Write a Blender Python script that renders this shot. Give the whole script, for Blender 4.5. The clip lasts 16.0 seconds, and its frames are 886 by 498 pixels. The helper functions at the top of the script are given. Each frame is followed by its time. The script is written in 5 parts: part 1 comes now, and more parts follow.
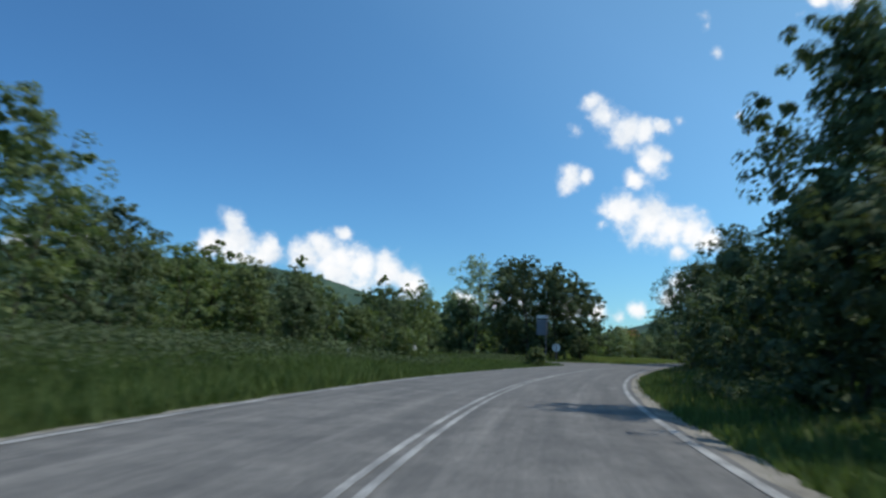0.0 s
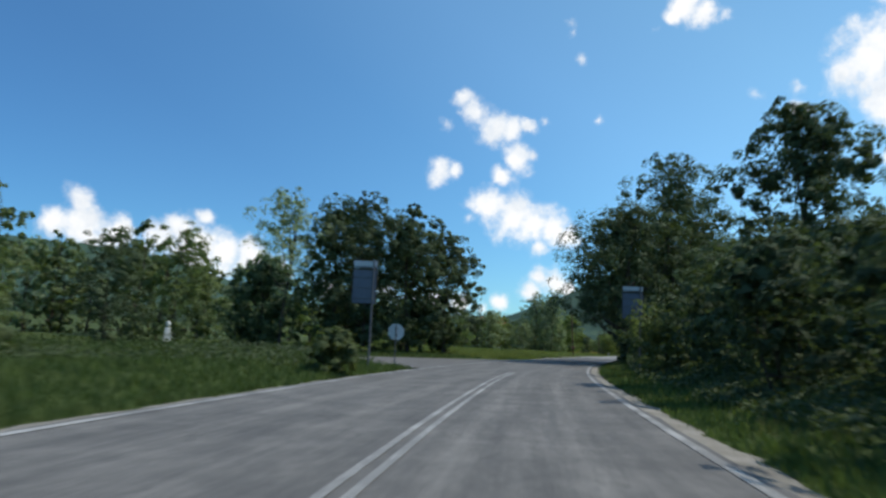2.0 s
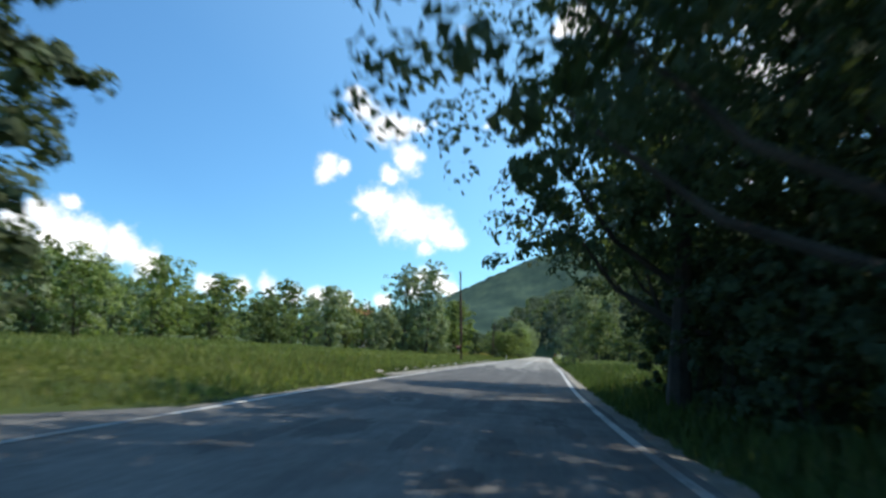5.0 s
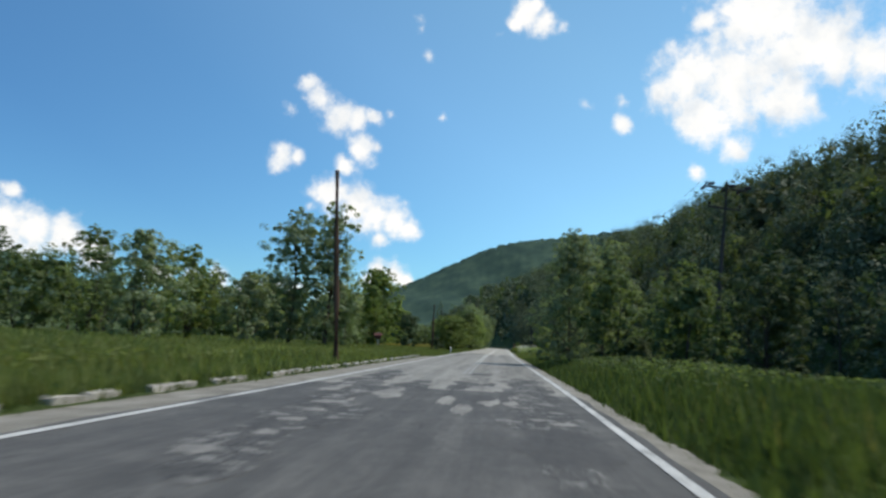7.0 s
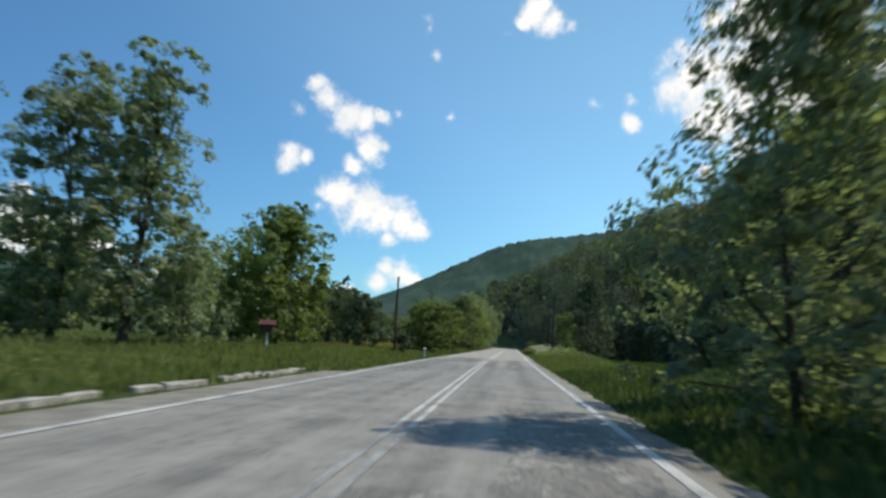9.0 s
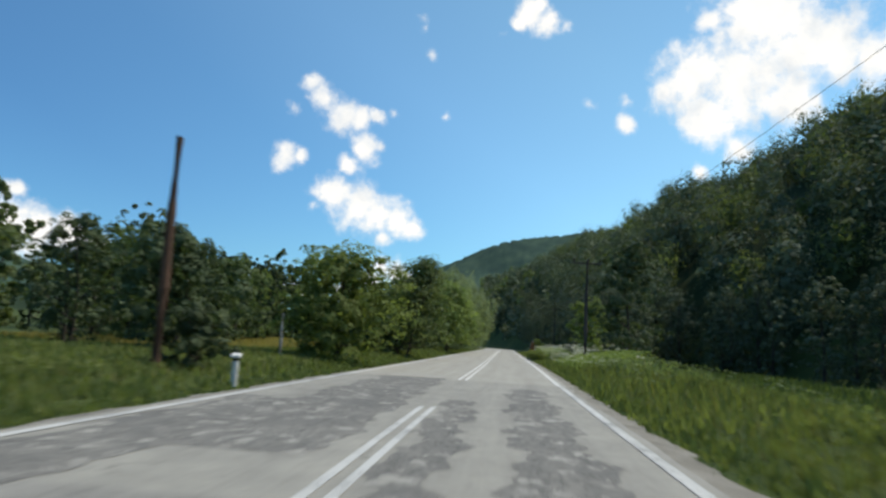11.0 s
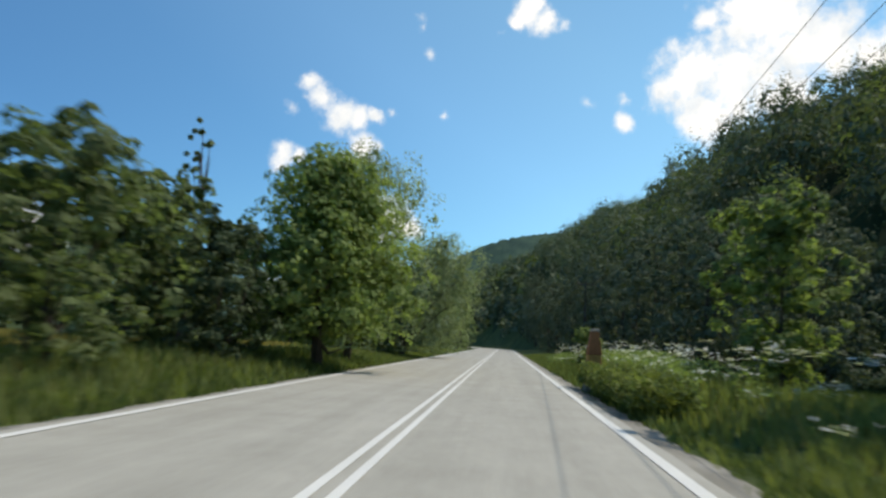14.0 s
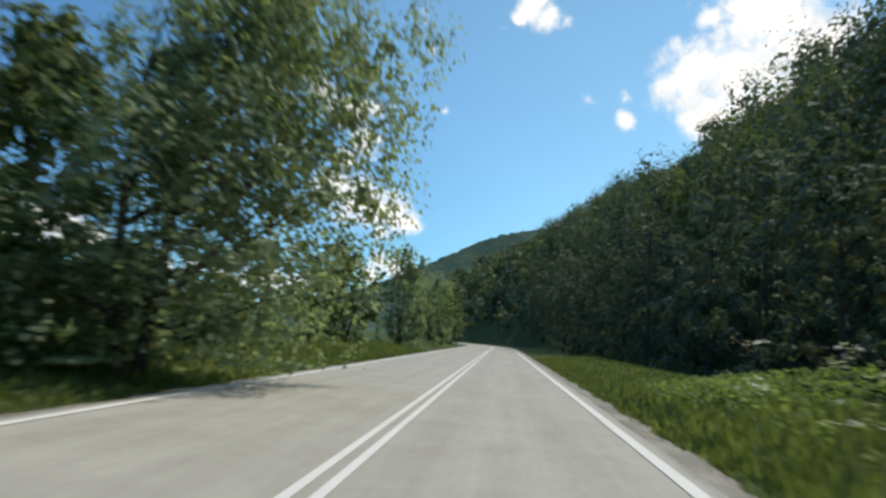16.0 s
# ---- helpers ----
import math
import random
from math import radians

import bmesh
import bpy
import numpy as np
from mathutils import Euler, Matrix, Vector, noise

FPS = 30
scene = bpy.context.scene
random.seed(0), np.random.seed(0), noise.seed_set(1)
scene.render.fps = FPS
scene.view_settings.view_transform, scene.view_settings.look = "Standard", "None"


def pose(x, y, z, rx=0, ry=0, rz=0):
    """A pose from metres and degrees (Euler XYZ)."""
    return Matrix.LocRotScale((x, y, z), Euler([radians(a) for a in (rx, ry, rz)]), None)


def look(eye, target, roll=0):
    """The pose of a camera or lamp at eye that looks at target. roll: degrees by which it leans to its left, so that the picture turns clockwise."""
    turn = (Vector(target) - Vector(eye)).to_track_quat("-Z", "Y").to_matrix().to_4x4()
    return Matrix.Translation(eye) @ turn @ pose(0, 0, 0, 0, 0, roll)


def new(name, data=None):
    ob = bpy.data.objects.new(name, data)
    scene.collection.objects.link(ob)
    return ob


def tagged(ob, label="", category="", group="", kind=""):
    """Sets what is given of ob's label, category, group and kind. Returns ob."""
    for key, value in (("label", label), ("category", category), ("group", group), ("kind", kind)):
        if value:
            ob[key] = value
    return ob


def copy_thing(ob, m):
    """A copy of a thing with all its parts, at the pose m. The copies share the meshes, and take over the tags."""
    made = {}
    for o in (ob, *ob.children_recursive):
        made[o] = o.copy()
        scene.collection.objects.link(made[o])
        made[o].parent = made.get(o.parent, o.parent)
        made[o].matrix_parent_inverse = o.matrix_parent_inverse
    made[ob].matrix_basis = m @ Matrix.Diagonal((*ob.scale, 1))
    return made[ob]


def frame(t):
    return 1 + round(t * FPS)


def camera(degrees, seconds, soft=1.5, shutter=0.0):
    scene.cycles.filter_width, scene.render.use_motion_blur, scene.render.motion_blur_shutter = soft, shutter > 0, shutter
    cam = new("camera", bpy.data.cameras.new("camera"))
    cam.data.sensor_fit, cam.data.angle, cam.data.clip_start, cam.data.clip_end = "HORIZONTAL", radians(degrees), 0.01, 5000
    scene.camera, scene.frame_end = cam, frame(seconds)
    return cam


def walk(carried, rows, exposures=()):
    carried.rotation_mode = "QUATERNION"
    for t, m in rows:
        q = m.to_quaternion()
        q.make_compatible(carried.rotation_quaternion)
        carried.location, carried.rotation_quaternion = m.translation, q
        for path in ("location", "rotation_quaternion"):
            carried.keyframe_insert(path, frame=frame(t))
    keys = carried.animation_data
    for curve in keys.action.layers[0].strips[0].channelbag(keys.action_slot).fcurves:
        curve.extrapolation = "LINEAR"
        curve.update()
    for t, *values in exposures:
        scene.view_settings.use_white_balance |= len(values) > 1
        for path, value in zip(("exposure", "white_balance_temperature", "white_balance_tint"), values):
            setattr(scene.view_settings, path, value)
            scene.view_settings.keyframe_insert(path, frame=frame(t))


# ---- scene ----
cam = camera(64.7, 16.0, soft=2.6, shutter=0.4)

# t, x, y, yaw, pitch, roll
PATH = [
    (0.0, 0.0, 0.0, 0.03, 8.04, 2.27), (0.5, 1.1, 8.98, -2.55, 8.08, 2.58), (1.0, 2.65, 17.92, -5.65, 8.45, 1.95),
    (1.5, 4.68, 26.86, -8.09, 7.84, 2.45), (2.0, 7.16, 35.78, -10.84, 7.67, 2.68), (2.5, 9.83, 44.25, -11.81, 7.64, 2.97),
    (3.0, 12.71, 52.73, -13.82, 7.87, 2.71), (3.5, 15.62, 60.82, -15.17, 7.94, 3.12), (4.0, 18.77, 68.76, -16.68, 8.14, 3.78),
    (4.5, 22.22, 76.8, -18.59, 8.17, 3.58), (5.3, 28.30, 89.82, -21.1, 8.05, 3.5), (6.2, 35.72, 104.02, -23.2, 7.8, 3.35),
    (7.0, 42.61, 116.49, -24.0, 7.61, 3.25), (7.5, 47.05, 124.33, -23.79, 7.93, 3.33),
    (8.0, 51.54, 132.38, -23.71, 7.81, 3.01), (8.5, 55.91, 140.34, -23.53, 7.74, 2.83), (9.0, 60.41, 148.48, -23.32, 7.54, 3.29),
    (11.5, 82.5, 188.61, -23.86, 7.55, 3.37), (12.0, 86.93, 196.4, -23.97, 7.62, 3.31), (12.5, 91.28, 204.03, -23.9, 7.85, 3.87),
    (13.0, 95.72, 211.74, -23.75, 7.55, 3.49), (13.5, 99.93, 219.47, -23.73, 7.55, 3.72), (14.0, 104.38, 227.46, -23.88, 7.48, 3.25),
    (14.5, 108.93, 235.54, -23.98, 7.53, 3.41), (15.0, 113.4, 243.49, -24.08, 7.13, 4.03), (15.5, 117.79, 251.34, -24.16, 7.07, 4.02),
    (16.0, 122.04, 259.0, -23.96, 7.09, 4.05)]
EYE = 1.2
walk(cam, [(t, pose(x, y, EYE, 0, 0, yaw) @ pose(0, 0, 0, 90 + pitch) @ pose(0, 0, 0, 0, 0, roll)) for t, x, y, yaw, pitch, roll in PATH],
     exposures=[(0.0, 0.1, 6500, 10), (2.0, 0.15, 6550, 10), (3.0, 0.35, 6600, 10), (4.5, 0.62, 6700, 10), (5.6, 0.55, 6700, 10), (7.0, 0.15, 6800, 10), (16.0, 0.25, 7000, 10)])

# ---------------------------------------------------------------- light
SUN_AZ, SUN_EL = 98.0, 57.0          # clockwise from +y, above the horizon
az, el = radians(SUN_AZ), radians(SUN_EL)
sun_dir = Vector((math.sin(az) * math.cos(el), math.cos(az) * math.cos(el), math.sin(el)))
sun = new("sun", bpy.data.lights.new("sun", "SUN"))
sun.data.energy, sun.data.angle, sun.data.color = 3.2, radians(0.53), (1.0, 0.95, 0.86)
sun.matrix_world = look(sun_dir * 50, (0, 0, 0))

# clouds: circles of azimuth, elevation, radius in degrees
CLOUDS = [
    [(12.2, 19.8, 1.03), (13.3, 18.9, 1.63), (15.0, 17.8, 1.8), (16.3, 17.6, 1.3), (17.8, 17.8, 0.9), (19.2, 18.4, 0.6), (10.8, 17.7, 0.7)],
    [(10.5, 14.0, 1.37), (11.8, 14.1, 0.86), (9.8, 14.1, 0.69)],
    [(17.0, 15.2, 1.37), (15.7, 13.9, 1.12), (18.3, 15.4, 0.64)],
    [(14.7, 11.4, 1.8), (16.4, 10.6, 2.25), (18.3, 9.7, 2.18), (19.9, 9.7, 1.65), (21.4, 9.1, 1.05), (18.9, 8.0, 0.9), (13.1, 10.3, 0.65), (13.6, 10.8, 0.65)],
    [(20.2, 5.4, 1.5), (19.1, 5.8, 0.98), (21.3, 4.8, 0.98), (15.8, 3.7, 1.0), (18.2, 4.6, 1.1)],
    [(30.2, 26.4, 1.55), (31.8, 25.8, 1.37), (29.5, 25.8, 0.86), (33.3, 25.7, 0.6), (28.1, 24.9, 0.5), (31.0, 27.1, 0.86)],
    [(38.2, 18.0, 0.95), (38.3, 20.0, 0.55), (35.4, 19.7, 0.55), (21.2, 25.4, 0.5), (21.3, 24.6, 0.45), (22.0, 22.8, 0.55), (23.4, 18.2, 0.42)],
    [(48.7, 24.9, 3.9), (45.0, 25.3, 1.3), (43.3, 21.0, 2.8), (47.4, 21.0, 3.6), (51.4, 22.5, 3.4), (53.3, 23.4, 2.3), (45.0, 18.1, 2.3)],
    [(41.5, 20.7, 1.1), (47.0, 15.9, 1.35), (50.6, 19.1, 2.3), (44.1, 14.3, 0.9), (54.0, 21.4, 1.8), (56.5, 21.4, 2.3), (62.0, 24.0, 3.5)],
    [(-8.3, 6.9, 2.0), (-6.4, 5.9, 2.0), (-4.5, 5.9, 1.9), (-7.8, 8.9, 0.9), (-2.4, 5.1, 1.8), (-8.8, 5.4, 2.3)],
    [(-16.9, 9.4, 1.35), (-16.3, 7.5, 2.2), (-18.3, 7.3, 1.6), (-14.2, 6.8, 1.6), (-27.3, 6.5, 1.2), (-31.0, 5.5, 2.0)],
    [(-10.0, 7.8, 1.6), (-11.2, 7.0, 1.8), (-3.0, 5.4, 1.1)],
    [(4.5, 3.8, 1.2), (6.5, 4.0, 1.3), (8.5, 3.6, 1.2), (10.5, 3.4, 1.2), (12.6, 3.1, 1.0), (2.0, 3.6, 1.2), (14.5, 3.0, 0.9)],
]
world = bpy.data.worlds.new("sky")
scene.world = world
world.use_nodes = True
wn, wl = world.node_tree.nodes, world.node_tree.links
wn.clear()


def calc(nodes, links, op, a, b=None, c=None, clamp=False):
    n = nodes.new("ShaderNodeMath")
    n.operation, n.use_clamp = op, clamp
    for i, v in enumerate((a, b, c)):
        if v is None:
            continue
        if isinstance(v, (int, float)):
            n.inputs[i].default_value = v
        else:
            links.new(v, n.inputs[i])
    return n.outputs[0]


def blend(nodes, links, fac, a, b):
    n = nodes.new("ShaderNodeMix")
    n.data_type = "RGBA"
    for sock, v in ((n.inputs[0], fac), (n.inputs[6], a), (n.inputs[7], b)):
        if isinstance(v, (int, float)):
            sock.default_value = v
        elif isinstance(v, tuple):
            sock.default_value = (*v, 1.0) if len(v) == 3 else v
        else:
            links.new(v, sock)
    return n.outputs[2]


def noise_at(nodes, links, vector, scale, detail=4.0, rough=0.55):
    n = nodes.new("ShaderNodeTexNoise")
    n.inputs["Scale"].default_value, n.inputs["Detail"].default_value, n.inputs["Roughness"].default_value = scale, detail, rough
    if vector is not None:
        links.new(vector, n.inputs["Vector"])
    return n


def ramp(nodes, links, fac, stops):
    n = nodes.new("ShaderNodeValToRGB")
    e = n.color_ramp.elements
    while len(e) < len(stops):
        e.new(0.5)
    for el_, (p_, col) in zip(e, stops):
        el_.position = p_
        el_.color = (*col, 1.0) if isinstance(col, tuple) else (col, col, col, 1.0)
    links.new(fac, n.inputs[0])
    return n.outputs[0]


sky = wn.new("ShaderNodeTexSky")
sky.sky_type, sky.sun_disc = "NISHITA", False
sky.sun_elevation, sky.sun_rotation = radians(SUN_EL), radians(SUN_AZ)
sky.altitude, sky.air_density, sky.dust_density, sky.ozone_density = 400.0, 1.0, 0.15, 5.0
coord = wn.new("ShaderNodeTexCoord").outputs["Generated"]
wob = noise_at(wn, wl, coord, 13.0, 7.0, 0.55)
shift = wn.new("ShaderNodeVectorMath")
shift.operation = "MULTIPLY_ADD"
wl.new(wob.outputs["Color"], shift.inputs[0])
shift.inputs[1].default_value, shift.inputs[2].default_value = (0.032,) * 3, (-0.016,) * 3
place = wn.new("ShaderNodeVectorMath")
wl.new(coord, place.inputs[0])
wl.new(shift.outputs[0], place.inputs[1])
total = None
for group_ in CLOUDS:
    for a_, e_, r_ in group_:
        a_, e_, r_ = radians(a_ - 0.15), radians(e_), radians(r_) * (1.22 if r_ > 2.26 else 1.04)
        faint = 0.42 if r_ < radians(0.6) else (0.62 if r_ < radians(0.8) else 1.0)
        d = wn.new("ShaderNodeVectorMath")
        d.operation = "DISTANCE"
        wl.new(place.outputs[0], d.inputs[0])
        d.inputs[1].default_value = (math.sin(a_) * math.cos(e_), math.cos(a_) * math.cos(e_), math.sin(e_))
        v = calc(wn, wl, "MULTIPLY_ADD", d.outputs["Value"], -faint / r_, faint)
        total = v if total is None else calc(wn, wl, "SMOOTH_MAX", total, v, 0.25)
fine = noise_at(wn, wl, coord, 34.0, 8.0, 0.6)
dense = calc(wn, wl, "MULTIPLY_ADD", calc(wn, wl, "SUBTRACT", fine.outputs["Fac"], 0.5), 1.7, total)
cover = ramp(wn, wl, dense, [(0.0, 0.0), (0.18, 0.12), (0.38, 0.5), (0.60, 0.90), (0.85, 1.0)])
puff = noise_at(wn, wl, place.outputs[0], 20.0, 5.0, 0.55)
white = ramp(wn, wl, puff.outputs["Fac"], [(0.32, (0.74, 0.80, 0.87)), (0.46, (0.90, 0.93, 0.96)), (0.58, (1.0, 1.0, 1.0))])
sky_bg, cloud_bg, mixer = wn.new("ShaderNodeBackground"), wn.new("ShaderNodeBackground"), wn.new("ShaderNodeMixShader")
tint = wn.new("ShaderNodeMix")
tint.data_type, tint.blend_type = "RGBA", "MULTIPLY"
tint.inputs[0].default_value = 1.0
toward = wn.new("ShaderNodeVectorMath")
toward.operation = "DOT_PRODUCT"
wl.new(coord, toward.inputs[0])
toward.inputs[1].default_value = sun_dir
# haze whitens the sky towards the sun; darkening away also stands for lens vignetting
haze_and_vignette = ramp(wn, wl, calc(wn, wl, "MULTIPLY_ADD", toward.outputs["Value"], 0.5, 0.5), [(0.42, (0.34, 0.62, 0.78)), (0.54, (0.43, 0.72, 0.85)), (0.62, (0.56, 0.88, 0.96)), (0.70, (0.84, 1.13, 1.1)), (0.78, (1.0, 1.26, 1.12))])
wl.new(haze_and_vignette, tint.inputs[7])
wl.new(sky.outputs[0], tint.inputs[6])
wl.new(tint.outputs[2], sky_bg.inputs[0])
sky_bg.inputs[1].default_value = 0.142
wl.new(white, cloud_bg.inputs[0])
cloud_bg.inputs[1].default_value = 0.95
wl.new(cover, mixer.inputs[0])
wl.new(sky_bg.outputs[0], mixer.inputs[1])
wl.new(cloud_bg.outputs[0], mixer.inputs[2])
wl.new(mixer.outputs[0], wn.new("ShaderNodeOutputWorld").inputs[0])


# ---------------------------------------------------------------- materials
def material(name, rough=0.8, metal=0.0, spec=0.3):
    m = bpy.data.materials.new(name)
    m.use_nodes = True
    b = m.node_tree.nodes["Principled BSDF"]
    b.inputs["Roughness"].default_value, b.inputs["Metallic"].default_value = rough, metal
    b.inputs["Specular IOR Level"].default_value = spec
    return m, m.node_tree.nodes, m.node_tree.links, b


def bump(nodes, links, b, height, strength, distance=0.02):
    n = nodes.new("ShaderNodeBump")
    n.inputs["Strength"].default_value, n.inputs["Distance"].default_value = strength, distance
    links.new(height, n.inputs["Height"])
    links.new(n.outputs[0], b.inputs["Normal"])


def plain(name, col, rough=0.7, metal=0.0, wear=0.25, scale=6.0):
    """A painted or raw surface with stains at two scales."""
    m, n, l, b = material(name, rough, metal)
    pos = n.new("ShaderNodeTexCoord").outputs["Object"]
    big, small = noise_at(n, l, pos, scale * 0.3), noise_at(n, l, pos, scale * 6)
    mixed = calc(n, l, "ADD", calc(n, l, "MULTIPLY", big.outputs["Fac"], 0.6), calc(n, l, "MULTIPLY", small.outputs["Fac"], 0.4))
    dark = tuple(c * (1 - wear * 1.6) for c in col)
    light = tuple(min(1, c * (1 + wear * 0.6)) for c in col)
    l.new(ramp(n, l, mixed, [(0.35, dark), (0.65, light)]), b.inputs["Base Color"])
    bump(n, l, b, small.outputs["Fac"], 0.3, 0.01)
    return m


def leaves(name, dark, light, through_=0.4, rough=0.55):
    """Leaves: each one its own tone, light coming through them."""
    m, n, l, b = material(name, rough + 0.15, 0.0, 0.12)
    geo, info = n.new("ShaderNodeNewGeometry"), n.new("ShaderNodeObjectInfo")
    pos = n.new("ShaderNodeTexCoord").outputs["Object"]
    patch = noise_at(n, l, pos, 0.45, 2.0)
    tone = calc(n, l, "ADD", calc(n, l, "MULTIPLY", geo.outputs["Random Per Island"], 0.45), calc(n, l, "MULTIPLY", patch.outputs["Fac"], 0.55))
    col = ramp(n, l, tone, [(0.2, dark), (0.75, light)])
    hue = n.new("ShaderNodeHueSaturation")
    l.new(col, hue.inputs["Color"])
    l.new(calc(n, l, "MULTIPLY_ADD", info.outputs["Random"], 0.014, 0.493), hue.inputs["Hue"])
    l.new(calc(n, l, "MULTIPLY_ADD", info.outputs["Random"], 0.22, 0.9), hue.inputs["Value"])
    l.new(hue.outputs[0], b.inputs["Base Color"])
    t, mix = n.new("ShaderNodeBsdfTranslucent"), n.new("ShaderNodeMixShader")
    warm = n.new("ShaderNodeMix")
    warm.data_type, warm.blend_type = "RGBA", "MULTIPLY"
    warm.inputs[0].default_value = 1.0
    l.new(hue.outputs[0], warm.inputs[6])
    warm.inputs[7].default_value = (1.12, 1.22, 0.58, 1.0)
    l.new(warm.outputs[2], t.inputs[0])
    mix.inputs[0].default_value = through_
    l.new(b.outputs[0], mix.inputs[1])
    l.new(t.outputs[0], mix.inputs[2])
    l.new(mix.outputs[0], n["Material Output"].inputs[0])
    return m


def asphalt(name, low, mid, high, tracks, cells=0.0, crack_=0.5):
    """Worn asphalt: stones, long streaks, bleached and dark patches, cracks, broken cells, and bands along the wheel tracks (a map along the road)."""
    m, n, l, b = material(name, 0.85, 0.0, 0.3)
    uv = n.new("ShaderNodeUVMap").outputs[0]
    pos = n.new("ShaderNodeTexCoord").outputs["Object"]
    stretch = n.new("ShaderNodeMapping")
    stretch.inputs["Scale"].default_value = (1.0, 0.05, 1.0)
    l.new(uv, stretch.inputs[0])
    streak = noise_at(n, l, stretch.outputs[0], 2.4, 6.0, 0.65)
    blotch = noise_at(n, l, pos, 0.8, 7.0, 0.7)
    chips = noise_at(n, l, pos, 7.0, 5.0, 0.75)
    grain = noise_at(n, l, pos, 60.0, 3.0, 0.7)
    tone = calc(n, l, "ADD", calc(n, l, "MULTIPLY", streak.outputs["Fac"], 0.32), calc(n, l, "MULTIPLY", blotch.outputs["Fac"], 0.38))
    tone = calc(n, l, "MULTIPLY_ADD", chips.outputs["Fac"], 0.3, tone)
    tone = calc(n, l, "MULTIPLY_ADD", calc(n, l, "SUBTRACT", grain.outputs["Fac"], 0.5), 0.22, tone)
    sep = n.new("ShaderNodeSeparateXYZ")
    l.new(uv, sep.inputs[0])
    wheel = calc(n, l, "ABSOLUTE", calc(n, l, "SUBTRACT", calc(n, l, "ABSOLUTE", calc(n, l, "SUBTRACT", calc(n, l, "ABSOLUTE", sep.outputs[0]), 1.7)), 0.75))
    wheel = calc(n, l, "SUBTRACT", 1.0, calc(n, l, "MULTIPLY", wheel, 3.0), clamp=True)
    wheel = calc(n, l, "MULTIPLY", wheel, calc(n, l, "MULTIPLY_ADD", streak.outputs["Fac"], 2.0, -0.2, clamp=True))
    tone = calc(n, l, "SUBTRACT", tone, calc(n, l, "MULTIPLY", wheel, tracks))
    col = ramp(n, l, tone, [(0.38, low), (0.5, mid), (0.62, high)])
    crack = n.new("ShaderNodeTexVoronoi")
    crack.feature = "DISTANCE_TO_EDGE"
    crack.inputs["Scale"].default_value = 4.5 if cells else 0.55
    bent = noise_at(n, l, pos, 2.5, 4.0)
    add = n.new("ShaderNodeVectorMath")
    l.new(pos, add.inputs[0])
    l.new(bent.outputs["Color"], add.inputs[1])
    l.new(add.outputs[0], crack.inputs["Vector"])
    line = calc(n, l, "MULTIPLY", calc(n, l, "LESS_THAN", crack.outputs["Distance"], 0.05 if cells else 0.01), calc(n, l, "GREATER_THAN", blotch.outputs["Fac"], 0.52 if not cells else 0.42))
    if cells:
        cell = n.new("ShaderNodeTexVoronoi")
        cell.inputs["Scale"].default_value = 4.5
        l.new(add.outputs[0], cell.inputs["Vector"])
        val = n.new("ShaderNodeSeparateColor")
        l.new(cell.outputs["Color"], val.inputs[0])
        pale = calc(n, l, "MULTIPLY", calc(n, l, "GREATER_THAN", calc(n, l, "MULTIPLY_ADD", chips.outputs["Fac"], 0.5, val.outputs[0]), 1.32 - cells), 0.8)
        col = blend(n, l, pale, col, tuple(min(1.0, c * 1.4) for c in high))
    l.new(blend(n, l, calc(n, l, "MULTIPLY", line, crack_), col, tuple(c * 0.45 for c in low)), b.inputs["Base Color"])
    bump(n, l, b, chips.outputs["Fac"], 0.5, 0.012)
    return m


def soil(name, a, b_, c, scale):
    m, n, l, b = material(name, 0.95, 0.0, 0.1)
    pos = n.new("ShaderNodeTexCoord").outputs["Object"]
    big, small = noise_at(n, l, pos, scale, 5.0), noise_at(n, l, pos, scale * 18, 4.0, 0.7)
    tone = calc(n, l, "ADD", calc(n, l, "MULTIPLY", big.outputs["Fac"], 0.55), calc(n, l, "MULTIPLY", small.outputs["Fac"], 0.45))
    l.new(ramp(n, l, tone, [(0.33, a), (0.5, b_), (0.66, c)]), b.inputs["Base Color"])
    bump(n, l, b, small.outputs["Fac"], 0.6, 0.08)
    return m


def worn_paint(name, col, hole):
    """Road paint worn through to the asphalt in flecks."""
    m, n, l, b = material(name, 0.7, 0.0, 0.3)
    pos = n.new("ShaderNodeTexCoord").outputs["Object"]
    big, small = noise_at(n, l, pos, 0.8, 3.0), noise_at(n, l, pos, 14.0, 4.0, 0.7)
    tone = calc(n, l, "ADD", calc(n, l, "MULTIPLY", big.outputs["Fac"], 0.5), calc(n, l, "MULTIPLY", small.outputs["Fac"], 0.5))
    l.new(ramp(n, l, tone, [(hole, (0.2, 0.2, 0.19)), (hole + 0.08, tuple(c * 0.85 for c in col)), (0.7, col)]), b.inputs["Base Color"])
    return m


M_ROAD_OLD = asphalt("old_asphalt", (0.075, 0.074, 0.072), (0.125, 0.122, 0.114), (0.205, 0.198, 0.182), -0.05, crack_=0.4)
M_ROAD_DARK = asphalt("dark_worn_asphalt", (0.055, 0.054, 0.052), (0.086, 0.084, 0.08), (0.14, 0.136, 0.126), -0.04, crack_=0.6)
M_ROAD_NEW = asphalt("bleached_asphalt", (0.285, 0.27, 0.23), (0.345, 0.33, 0.285), (0.40, 0.38, 0.33), 0.05, crack_=0.12)
M_ROAD_MID = asphalt("worn_pale_asphalt", (0.125, 0.121, 0.112), (0.245, 0.236, 0.212), (0.33, 0.32, 0.283), 0.06)
